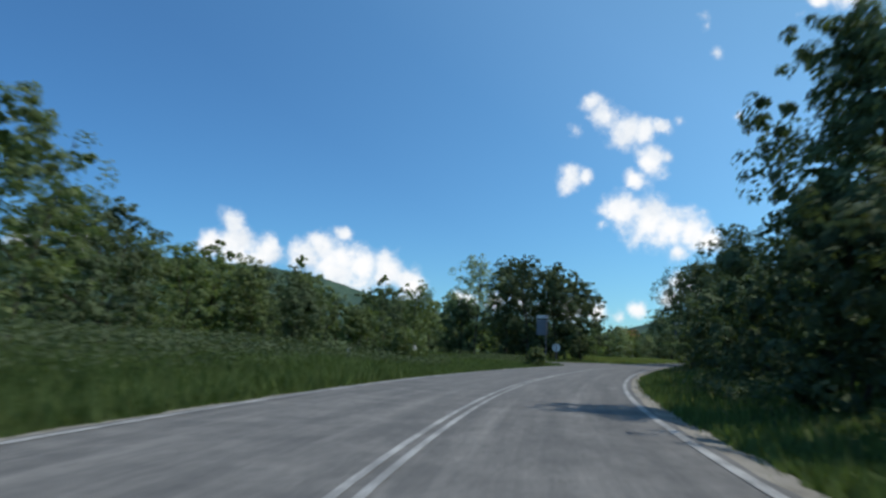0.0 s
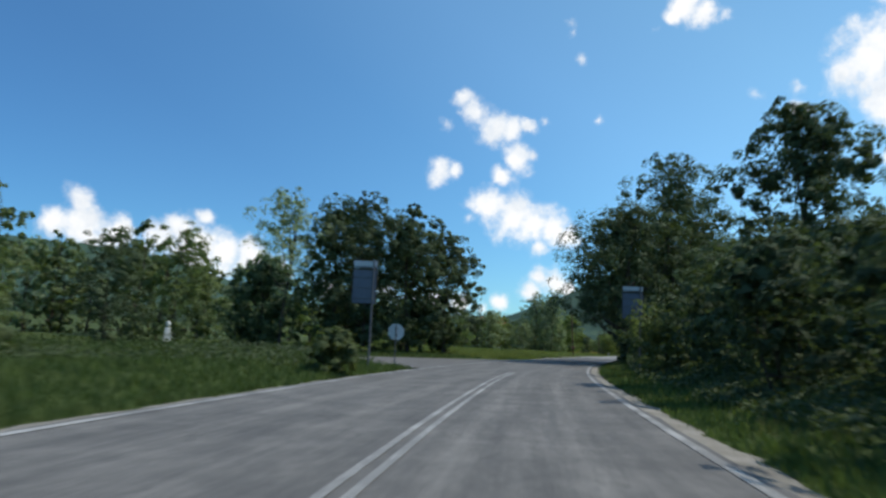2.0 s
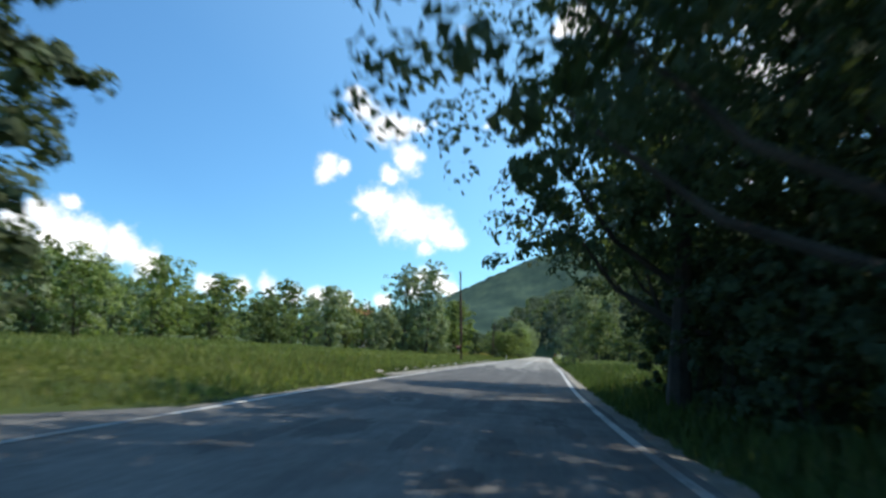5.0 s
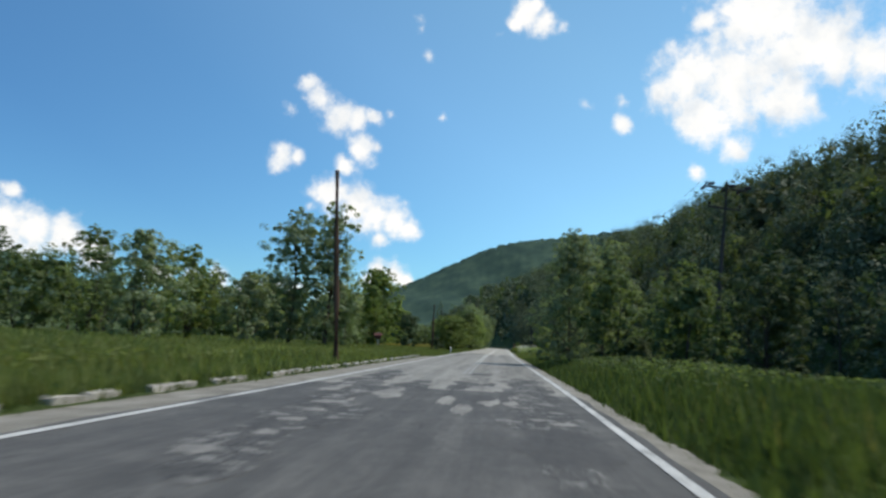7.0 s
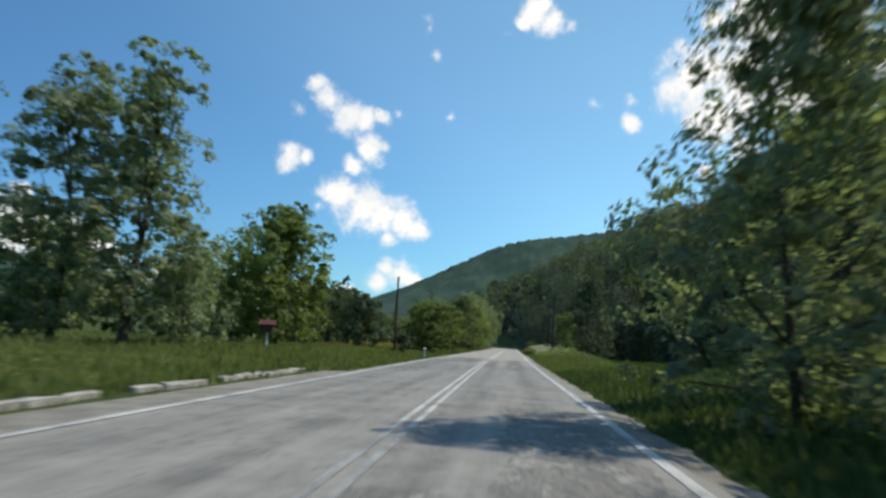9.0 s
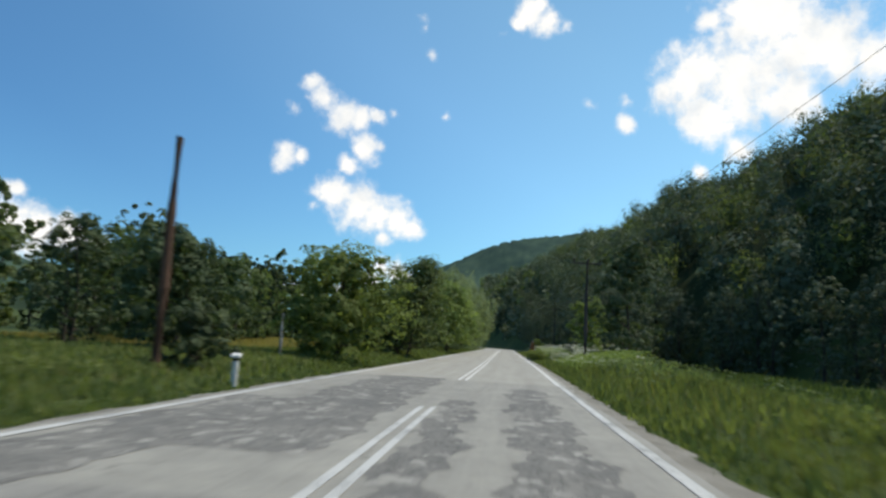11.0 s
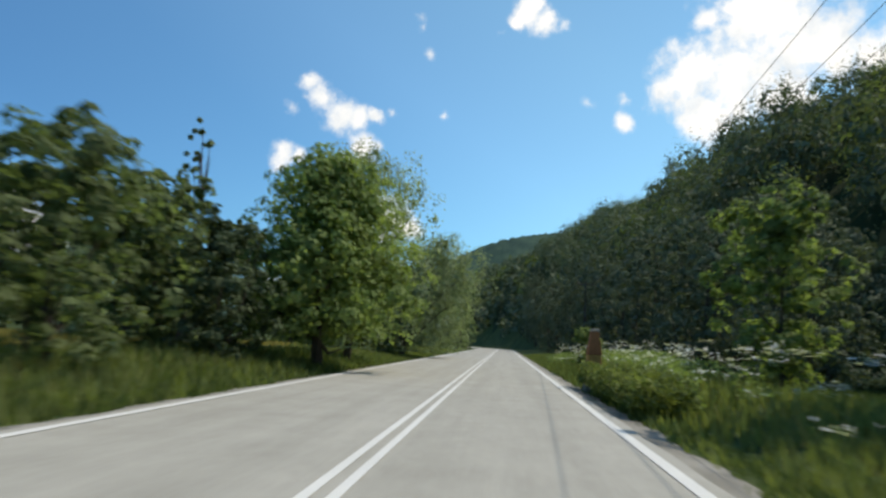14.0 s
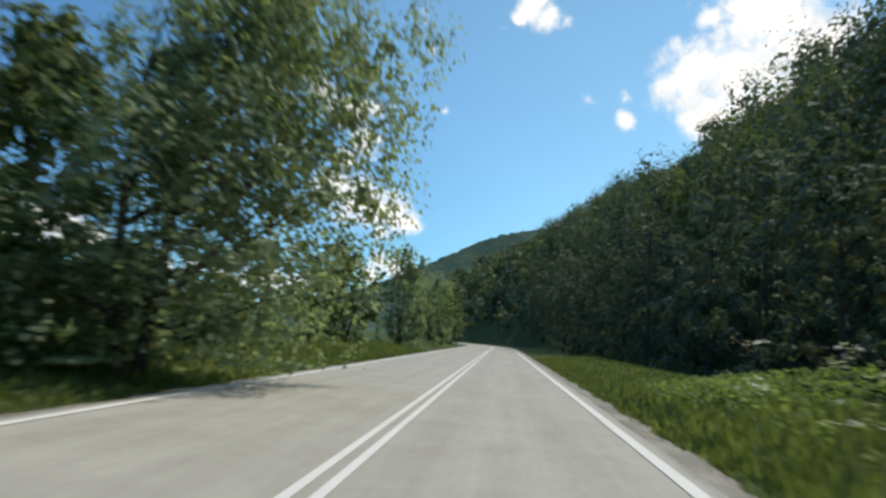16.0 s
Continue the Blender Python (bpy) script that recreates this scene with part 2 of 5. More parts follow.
M_ROAD_PALE = asphalt("pale_asphalt", (0.22, 0.21, 0.185), (0.29, 0.28, 0.245), (0.36, 0.345, 0.3), 0.02)
M_GRAVEL = soil("gravel", (0.16, 0.15, 0.13), (0.26, 0.245, 0.21), (0.38, 0.36, 0.32), 1.2)
M_GROUND = soil("meadow_soil", (0.032, 0.048, 0.015), (0.055, 0.078, 0.024), (0.085, 0.1, 0.036), 0.25)
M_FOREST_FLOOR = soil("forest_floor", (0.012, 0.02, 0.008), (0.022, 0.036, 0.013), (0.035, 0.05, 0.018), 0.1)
# wooded green with the distance's bluish haze mixed into the colour
M_MOUNTAIN = soil("haze_tinted_wood", (0.022, 0.045, 0.04), (0.045, 0.08, 0.058), (0.085, 0.125, 0.078), 0.012)
M_PAINT = worn_paint("road_paint", (0.68, 0.67, 0.63), 0.28)
M_PAINT_OLD = worn_paint("worn_road_paint", (0.42, 0.42, 0.40), 0.47)
M_PAINT_MID = worn_paint("half_worn_road_paint", (0.58, 0.58, 0.55), 0.40)
M_CONCRETE = plain("concrete", (0.42, 0.40, 0.36), 0.9, 0.0, 0.3, 3.0)
M_BARK = plain("bark", (0.10, 0.08, 0.06), 0.95, 0.0, 0.35, 4.0)
# pole wood darkened for its shaded side; also used for dark trim
M_POLE_DARK = plain("shade_toned_pole_and_dark_trim", (0.085, 0.074, 0.064), 0.95, 0.0, 0.3, 5.0)
M_POLE = plain("weathered_pole_wood", (0.13, 0.075, 0.05), 0.9, 0.0, 0.3, 5.0)
M_STEEL = plain("galvanised_steel", (0.16, 0.17, 0.18), 0.6, 0.5, 0.15, 6.0)
M_BOARD = plain("grey_sign_back", (0.15, 0.17, 0.21), 0.6, 0.2, 0.12, 2.0)
M_BOARD_LIGHT = plain("pale_sign_back", (0.58, 0.60, 0.60), 0.6, 0.1, 0.1, 2.0)
M_WHITE = plain("whitewashed_stone", (0.75, 0.74, 0.7), 0.85, 0.0, 0.2, 5.0)
M_ORANGE = plain("rusty_orange_paint", (0.32, 0.13, 0.05), 0.75, 0.1, 0.3, 5.0)
M_OCHRE = plain("faded_ochre_paint", (0.42, 0.24, 0.07), 0.8, 0.0, 0.25, 5.0)
M_INSULATOR = plain("brown_porcelain", (0.05, 0.03, 0.025), 0.25, 0.0, 0.1, 10.0)
M_WIRE = plain("wire_metal", (0.12, 0.12, 0.12), 0.5, 0.8, 0.1, 10.0)
M_ROOF = plain("clay_roof", (0.35, 0.13, 0.07), 0.9, 0.0, 0.3, 3.0)
M_DULL_RED = plain("dull_red_boards", (0.13, 0.055, 0.05), 0.9, 0.0, 0.3, 4.0)
M_WALL = plain("white_plaster", (0.78, 0.76, 0.7), 0.9, 0.0, 0.12, 1.0)
M_GLASS_DARK = plain("dark_window", (0.03, 0.035, 0.04), 0.15, 0.0, 0.1, 1.0)
L_DARK = leaves("dark_green_leaves", (0.054, 0.078, 0.044), (0.126, 0.162, 0.082), 0.3)
# hillside leaf tone: shade and a pale glare veil put into the colour
L_HILL = leaves("shade_veil_hillside_leaves", (0.1, 0.124, 0.084), (0.15, 0.178, 0.112), 0.22)
L_MID = leaves("green_leaves", (0.074, 0.104, 0.048), (0.205, 0.248, 0.112), 0.48)
L_BRIGHT = leaves("bright_green_leaves", (0.115, 0.155, 0.052), (0.3, 0.36, 0.135), 0.5)
L_WILLOW = leaves("silvery_willow_leaves", (0.16, 0.195, 0.12), (0.37, 0.43, 0.27), 0.48)
L_GRASS = leaves("grass_blades", (0.05, 0.076, 0.026), (0.135, 0.178, 0.065), 0.4)
# drier yellow grass, its tone also lifted to stand in for sunlight
L_MEADOW = leaves("sun_toned_meadow_blades", (0.094, 0.12, 0.04), (0.265, 0.3, 0.112), 0.46)
L_DRY = leaves("dry_grass_blades", (0.14, 0.15, 0.05), (0.28, 0.26, 0.11), 0.35)
L_HAY = leaves("ripe_hay_blades", (0.26, 0.21, 0.06), (0.46, 0.37, 0.13), 0.35)
L_FLOWER = leaves("white_flowers", (0.55, 0.55, 0.5), (0.8, 0.8, 0.76), 0.3)
L_PINE = leaves("pine_needles", (0.028, 0.045, 0.022), (0.065, 0.09, 0.042), 0.2)

# ---------------------------------------------------------------- the road's line
CENTRE = np.array([
    (-6.4, -58.0), (-5.2, -36.0), (-3.55, -18.0), (-1.59, 0.15), (-0.48, 9.21), (1.08, 18.23), (3.13, 27.24), (5.62, 36.24), (8.3, 44.73),
    (11.2, 53.26), (14.12, 61.39), (17.29, 69.37), (20.76, 77.46), (26.9, 90.5), (34.3, 104.8), (41.22, 117.28), (50.14, 133.16),
    (59.0, 149.25), (81.1, 189.39), (98.54, 220.25), (120.65, 259.79), (150.0, 312.2), (171.0, 349.6), (182.0, 371.0), (188.0, 396.0),
    (187.0, 425.0), (178.0, 455.0)])


def smooth_line(pts, step):
    """Points every step metres along a smooth curve through pts."""
    out = []
    for i in range(1, len(pts) - 2):
        p0, p1, p2, p3 = pts[i - 1:i + 3]
        k = max(2, int(np.linalg.norm(p2 - p1) / step))
        for t in np.linspace(0, 1, k, endpoint=False):
            out.append(0.5 * ((2 * p1) + (p2 - p0) * t + (2 * p0 - 5 * p1 + 4 * p2 - p3) * t * t + (3 * p1 - p0 - 3 * p2 + p3) * t ** 3))
    return np.array(out)


LINE = smooth_line(CENTRE, 1.5)
TANGENT = np.gradient(LINE, axis=0)
TANGENT /= np.linalg.norm(TANGENT, axis=1)[:, None]
NORMAL = np.stack([TANGENT[:, 1], -TANGENT[:, 0]], 1)          # to the right
ALONG = np.r_[0, np.cumsum(np.linalg.norm(np.diff(LINE, axis=0), axis=1))]
ALONG -= ALONG[np.argmin(np.abs(LINE - (-1.59, 0.15)).sum(1))]   # 0 where the drive begins
LANE = np.interp(ALONG, [60, 100, 1000], [3.9, 3.4, 3.4])          # width of each lane


def beside(x, y):
    """How far along the road and how far to its right a place lies."""
    x, y = np.atleast_1d(x).astype(float), np.atleast_1d(y).astype(float)
    s, d = np.empty(len(x)), np.empty(len(x))
    for a in range(0, len(x), 4000):
        off = np.stack([x[a:a + 4000], y[a:a + 4000]], 1)[:, None] - LINE[None]
        k = (off ** 2).sum(-1).argmin(1)
        o = off[np.arange(len(k)), k]
        s[a:a + 4000], d[a:a + 4000] = ALONG[k] + (o * TANGENT[k]).sum(-1), (o * NORMAL[k]).sum(-1)
        d[a:a + 4000] = np.sign(d[a:a + 4000]) * np.hypot(*o.T)
    return s, d


def at_road(s, d):
    """The place at s metres along the road and d metres to its right."""
    x = np.interp(s, ALONG, LINE[:, 0]) + d * np.interp(s, ALONG, NORMAL[:, 0])
    y = np.interp(s, ALONG, LINE[:, 1]) + d * np.interp(s, ALONG, NORMAL[:, 1])
    return x, y


def ease(v, a, b):
    t = np.clip((v - a) / (b - a), 0, 1)
    return t * t * (3 - 2 * t)


def waves(x, y):
    return (np.sin(x * 0.31 + 1.3) * np.cos(y * 0.27) * 0.5 + np.sin(x * 0.11 - y * 0.17) * 0.8 + np.sin(x * 0.043 + y * 0.031 + 2))


def height(x, y):
    """The ground's height."""
    x, y = np.asarray(x, float).ravel(), np.asarray(y, float).ravel()
    s, d = beside(x, y)
    lane = np.interp(s, ALONG, LANE) + 0.55
    out = np.abs(d) - lane
    z = -0.10 + 0.35 * ease(out, 0.2, 4.0) + 0.10 * waves(x * 2, y * 2) * ease(out, 2.0, 8.0)
    # bank to the right of the bend
    z += np.where(d > 0, 2.0 * ease(out, 2.2, 8.0) * (1 - ease(s, 92, 120)), 0)
    # flat mouth of the side road
    flat = ease(s, 68, 73) * (1 - ease(s, 90, 104)) * ease(-d, 2, 4) * (1 - ease(-d, 34, 44))
    z = z * (1 - flat) - 0.10 * flat
    # the hill on the right: its foot comes nearer to the road as the road goes on
    su, lat = x * U[0] + y * U[1], x * V[0] + y * V[1] + 21.66
    foot = np.interp(su, [-80, 40, 110, 170, 240, 300, 340, 380, 430, 500, 600, 700], [140, 120, 82, 63, 46, 29, 16, 10, 7, -5, -30, -60])
    rise = np.maximum(lat - foot, 0)
    z += -0.9 * ease(out, 4.0, 9.0) * np.where(d > 0, 1, 0) * ease(su, 160, 220)
    z += -0.3 * ease(out, 6.0, 14.0) * np.where(d < 0, 1, 0) * ease(su, 200, 240)
    top = np.interp(su, [240, 320], [84, 62])
    z += top * (1 - np.exp(-rise * 1.45 / top)) * (1 + 0.04 * waves(x * 0.5, y * 0.5)) * ease(su, -120, 80)
    # low rise far to the left, and the valley's end
    z += np.where(d < 0, 22 * ease(-d, 140, 420), 0)
    return z


U = np.array((0.4888, 0.8724))          # along the straight, and to its right
V = np.array((0.8724, -0.4888))


def heights(x, y):
    return float(height([x], [y])[0])


# ---------------------------------------------------------------- building helpers
def mesh_from(name, verts, faces, mat, uvs=None, smooth=False):
    me = bpy.data.meshes.new(name)
    me.from_pydata([tuple(v) for v in verts], [], [tuple(f) for f in faces])
    if uvs is not None:
        lay = me.uv_layers.new()
        idx = np.empty(len(me.loops), int)
        me.loops.foreach_get("vertex_index", idx)
        lay.data.foreach_set("uv", np.asarray(uvs, float)[idx].ravel())
    me.materials.append(mat)
    if smooth:
        me.polygons.foreach_set("use_smooth", [True] * len(me.polygons))
    return me


def pieces_mesh(name, mat, *stacks):
    """A mesh of loose pieces; each stack has the shape (n, corners, 3)."""
    me = bpy.data.meshes.new(name)
    co = np.concatenate([st.reshape(-1, 3) for st in stacks]).astype(np.float32)
    sizes = np.concatenate([np.full(len(st), st.shape[1], np.int32) for st in stacks])
    me.vertices.add(len(co))
    me.vertices.foreach_set("co", co.ravel())
    me.loops.add(len(co))
    me.loops.foreach_set("vertex_index", np.arange(len(co), dtype=np.int32))
    me.polygons.add(len(sizes))
    me.polygons.foreach_set("loop_start", np.r_[0, np.cumsum(sizes)[:-1]].astype(np.int32))
    me.polygons.foreach_set("loop_total", sizes)
    me.materials.append(mat)
    me.update()
    me.validate()
    return me


def under(name, me, parent, label=""):
    ob = new(name, me)
    ob.parent = parent
    if label:
        ob["label"] = label
    return ob


def part(name, bm, mat, parent, label=""):
    me = bpy.data.meshes.new(name)
    bm.to_mesh(me)
    bm.free()
    me.materials.append(mat)
    return under(name, me, parent, label)


def box(bm, size, at=(0, 0, 0), turn=None, bevel=0.0):
    m = Matrix.Translation(at) @ (turn if turn is not None else Matrix()) @ Matrix.Diagonal((*size, 1))
    got = bmesh.ops.create_cube(bm, size=1.0, matrix=m)
    if bevel:
        edges = list({e for v in got["verts"] for e in v.link_edges})
        bmesh.ops.bevel(bm, geom=edges, offset=bevel, segments=1, affect="EDGES")
    return bm


def tube(bm, path, radii, sides=8):
    """A tapered tube along a path of points."""
    rings = []
    for i, (p, r) in enumerate(zip(path, radii)):
        p = Vector(p)
        a = Vector(path[max(i - 1, 0)])
        b = Vector(path[min(i + 1, len(path) - 1)])
        q = (b - a).to_track_quat("Z", "Y")
        rings.append([bm.verts.new(p + q @ Vector((math.cos(2 * math.pi * k / sides) * r, math.sin(2 * math.pi * k / sides) * r, 0))) for k in range(sides)])
    for r0, r1 in zip(rings, rings[1:]):
        for k in range(sides):
            bm.faces.new((r0[k], r0[(k + 1) % sides], r1[(k + 1) % sides], r1[k]))
    bm.faces.new(rings[0][::-1])
    bm.faces.new(rings[-1])
    return bm


# ---------------------------------------------------------------- ground, hills and road
def spaced(lo, hi, step, far, grow):
    mid = list(np.arange(lo, hi + step, step))
    a, s = mid[0], step
    left = []
    while a > -far:
        s *= grow
        a -= s
        left.append(a)
    a, s = mid[-1], step
    right = []
    while a < far:
        s *= grow
        a += s
        right.append(a)
    return np.array(left[::-1] + mid + right)


gs, gl = spaced(-30, 400, 3.0, 4200, 1.22), spaced(-45, 90, 1.5, 4200, 1.2)
GS, GL = np.meshgrid(gs, gl, indexing="ij")
gx, gy = (GS[..., None] * U + (GL[..., None] - 20.1) * V).reshape(-1, 2).T
gz = height(gx, gy)
far_off = np.hypot(gx - 80, gy - 180)
gz = np.where(far_off > 900, gz * np.exp(-(far_off - 900) / 900), gz)
cols = len(gl)
faces = [(i * cols + j, (i + 1) * cols + j, (i + 1) * cols + j + 1, i * cols + j + 1) for i in range(len(gs) - 1) for j in range(cols - 1)]
ground = new("ground", mesh_from("ground", np.stack([gx, gy, gz], 1), [f[::-1] for f in faces], M_GROUND, smooth=True))
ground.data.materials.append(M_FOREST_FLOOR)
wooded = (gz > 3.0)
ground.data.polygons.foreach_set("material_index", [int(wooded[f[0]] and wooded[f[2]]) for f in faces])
tagged(ground, "grassy valley floor rising to wooded hillside", "ground", kind="structure")


def strip(name, s0, s1, left, right, z, mat, lane_scaled=True, crown=0.0, step=1.5, rag=0.0, drop=0.0):
    """A band of the road from s0 to s1, between two offsets from its middle (in lanes, or metres)."""
    n = max(2, int((s1 - s0) / step))
    s = np.linspace(s0, s1, n)
    lane = np.interp(s, ALONG, LANE)
    nx = max(2, int(abs(right - left) * (3.4 if lane_scaled else 1) / 0.8) + 1)
    verts, uvs, fcs = [], [], []
    for k, f in enumerate(np.linspace(0, 1, nx)):
        d = left + (right - left) * f
        dm = (d * lane) if lane_scaled else (np.sign(d) * lane * (abs(d) > 1.5) + d - np.sign(d) * 3.4 * (abs(d) > 1.5))
        if rag and k in (0, nx - 1):
            dm = dm + rag * (np.sin(s * 1.7 + d) * 0.5 + np.sin(s * 4.3 + 2 * d) * 0.35 + np.sin(s * 9.1) * 0.25)
        x, y = at_road(s, dm)
        zz = z - crown * np.abs(dm) / 4 - (drop if k == (nx - 1 if right > 0 else 0) else 0.0)
        verts += list(np.stack([x, y, zz], 1))
        uvs += list(np.stack([dm, s], 1))
    for k in range(nx - 1):
        for i in range(n - 1):
            a = k * n + i
            fcs.append((a, a + n, a + n + 1, a + 1))
    return new(name, mesh_from(name, verts, fcs, mat, uvs))


ROAD_END = float(ALONG[-1]) - 3
JOIN = 222.0          # where the bleached surface begins
for s0, s1, mt in ((144, 204, M_ROAD_MID), (204, JOIN, M_ROAD_PALE)):
    tagged(strip("road", s0, s1, -3.62, 3.62, 0.0, mt, False, rag=0.08), "worn asphalt stretch between old and pale surface", "road", kind="structure")
tagged(strip("road", 104, 144, -3.62, 3.62, 0.0, M_ROAD_DARK, False, rag=0.08), "dark patched asphalt stretch of the country road", "road", kind="structure")
tagged(strip("road", -50, 104, -3.62, 3.62, 0.0, M_ROAD_OLD, False, rag=0.08), "old patched grey asphalt country road", "road", kind="structure")
tagged(strip("road", JOIN, ROAD_END, -3.62, 3.62, 0.0, M_ROAD_NEW, False, rag=0.06), "sun-bleached pale grey asphalt country road", "road", kind="structure")
wide = strip("gravel_shoulder", 120, 187, -4.98, -3.5, -0.007, M_GRAVEL, False, rag=0.06, step=0.4, drop=0.06)
tagged(wide, "wide pale gravel strip between asphalt and kerb", "road shoulder", kind="structure")
for side, nm in ((-1, "left"), (1, "right")):
    sh = strip("gravel_shoulder", -50, ROAD_END, *sorted((side * 3.5, side * 4.1)), -0.012, M_GRAVEL, False, rag=0.12, step=0.4, drop=0.06)
    tagged(sh, "pale gravel shoulder along the asphalt edge", "road shoulder", kind="structure")


def marking(s0, s1, d, width, mat, label):
    ob = strip("road_marking", s0, s1, d - width / 2, d + width / 2, 0.009, mat, False)
    return tagged(ob, label, "road marking", kind="structure")


for s0, s1, mt in ((-50, 100, M_PAINT_OLD), (100, JOIN, M_PAINT_MID)):
    for d in (-3.4, 3.4):
        marking(s0, s1, d, 0.15, mt, "worn white edge line on grey asphalt")
marking(JOIN, ROAD_END, -3.4, 0.15, M_PAINT, "white edge line on pale asphalt")
marking(JOIN, ROAD_END, 3.36, 0.16, M_PAINT, "white edge line on pale asphalt")
for s0, s1, mt in ((-50, 70, M_PAINT_OLD), (154, 172, M_PAINT_OLD), (172, 212, M_PAINT_MID), (JOIN, ROAD_END, M_PAINT)):
    for d in (0.14, 0.36):
        marking(s0, s1, d, 0.10, mt, "double white line along the road's middle")

# far mountains
def mountain(name, ridge, dist, label, seed):
    """A wooded ridge far away; ridge gives its azimuths and elevations in degrees."""
    rng = np.random.default_rng(seed)
    na, nr = 220, 26
    az_ = np.linspace(ridge[0][0], ridge[-1][0], na)
    h = dist * np.tan(np.radians(np.interp(az_, [r[0] for r in ridge], [r[1] for r in ridge])))
    h = np.convolve(np.pad(h, 6, mode="edge"), np.ones(13) / 13, "valid")
    a = np.radians(az_)
    verts = []
    for j in range(nr):
        f = j / (nr - 1)
        rad = dist * (0.70 + 0.30 * f) * (1 + 0.012 * np.sin(a * 70 + j * 0.6) * (1 - f))
        fold = 1 + (0.05 * np.sin(a * 23 + f * 5 + seed) + 0.02 * np.sin(a * 61 - f * 9)) * math.sin(math.pi * f) + 0.006 * rng.normal(size=na)
        z = h * f ** 1.15 * fold - 12 * (1 - f)
        verts += list(np.stack([80 + rad * np.sin(a), 180 + rad * np.cos(a), z], 1))
    fcs = [(j * na + i, j * na + i + 1, (j + 1) * na + i + 1, (j + 1) * na + i) for j in range(nr - 1) for i in range(na - 1)]
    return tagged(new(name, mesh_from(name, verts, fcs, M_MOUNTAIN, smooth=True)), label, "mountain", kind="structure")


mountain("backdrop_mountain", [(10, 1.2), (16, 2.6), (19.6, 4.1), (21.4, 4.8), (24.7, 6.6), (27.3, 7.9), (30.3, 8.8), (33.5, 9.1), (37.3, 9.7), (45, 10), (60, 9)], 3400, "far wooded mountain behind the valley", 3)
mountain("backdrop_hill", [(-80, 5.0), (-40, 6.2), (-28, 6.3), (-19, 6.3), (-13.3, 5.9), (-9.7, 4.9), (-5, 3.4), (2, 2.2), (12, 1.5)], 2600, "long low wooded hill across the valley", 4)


# ---------------------------------------------------------------- plants
def leaf_quads(rng, centre, out, size, droop=0.0, loose=0.4):
    """Broad leaves round the given centres, roughly facing out."""
    n = len(centre)
    nrm = out * 1.4 + rng.normal(size=(n, 3)) * loose + (0, 0, 0.35)
    nrm /= np.linalg.norm(nrm, axis=1)[:, None] + 1e-9
    along = rng.normal(size=(n, 3)) + (0, 0, -droop)
    along -= nrm * (along * nrm).sum(1)[:, None]
    along /= np.linalg.norm(along, axis=1)[:, None] + 1e-9
    across = np.cross(nrm, along)
    s = size * rng.uniform(0.65, 1.25, (n, 1))
    w = s * rng.uniform(0.75, 1.0, (n, 1)) * (0.5 if droop > 0.8 else 1.0)
    bend = nrm * s * 0.1
    return np.stack([centre - along * s * 0.4 + across * w * 0.55, centre + along * s * 0.5 + bend, centre - along * s * 0.32 - across * w * 0.55], 1)


def crown_points(rng, lobes, n, shell=0.45, twig=30, clump=1.0):
    """Leaf places on the outside of many small clumps, which sit on the outside of a set of lobes (x, y, z, rx, rz)."""
    lobes = np.asarray(lobes, float)
    weight = lobes[:, 3] ** 2
    m = max(12, n // twig)
    k = rng.choice(len(lobes), m, p=weight / weight.sum())
    d = rng.normal(size=(m, 3)) + (0, 0, 0.25)
    d /= np.linalg.norm(d, axis=1)[:, None]
    c = lobes[k]
    r = 0.92 - rng.exponential(shell * 0.22, m).clip(0, 0.8)
    r *= 1 + 0.10 * np.sin(d[:, 0] * 7 + k) * np.cos(d[:, 1] * 6 + d[:, 2] * 5 + 2 * k)
    tuft = c[:, :3] + d * np.abs(r)[:, None] * c[:, [3, 3, 4]]
    spread = np.clip(c[:, 3] * rng.uniform(0.16, 0.34, m), 0.10, 0.62) * clump
    t = rng.integers(0, m, n)
    e = rng.normal(size=(n, 3)) + d[t] * 0.6 + (0, 0, 0.45)
    e /= np.linalg.norm(e, axis=1)[:, None] + 1e-9
    rad = spread[t] * (1.02 - rng.exponential(0.16, n).clip(0, 0.7))
    return tuft[t] + e * rad[:, None] * (1, 1, 0.78), e + 0.45 * d[t]


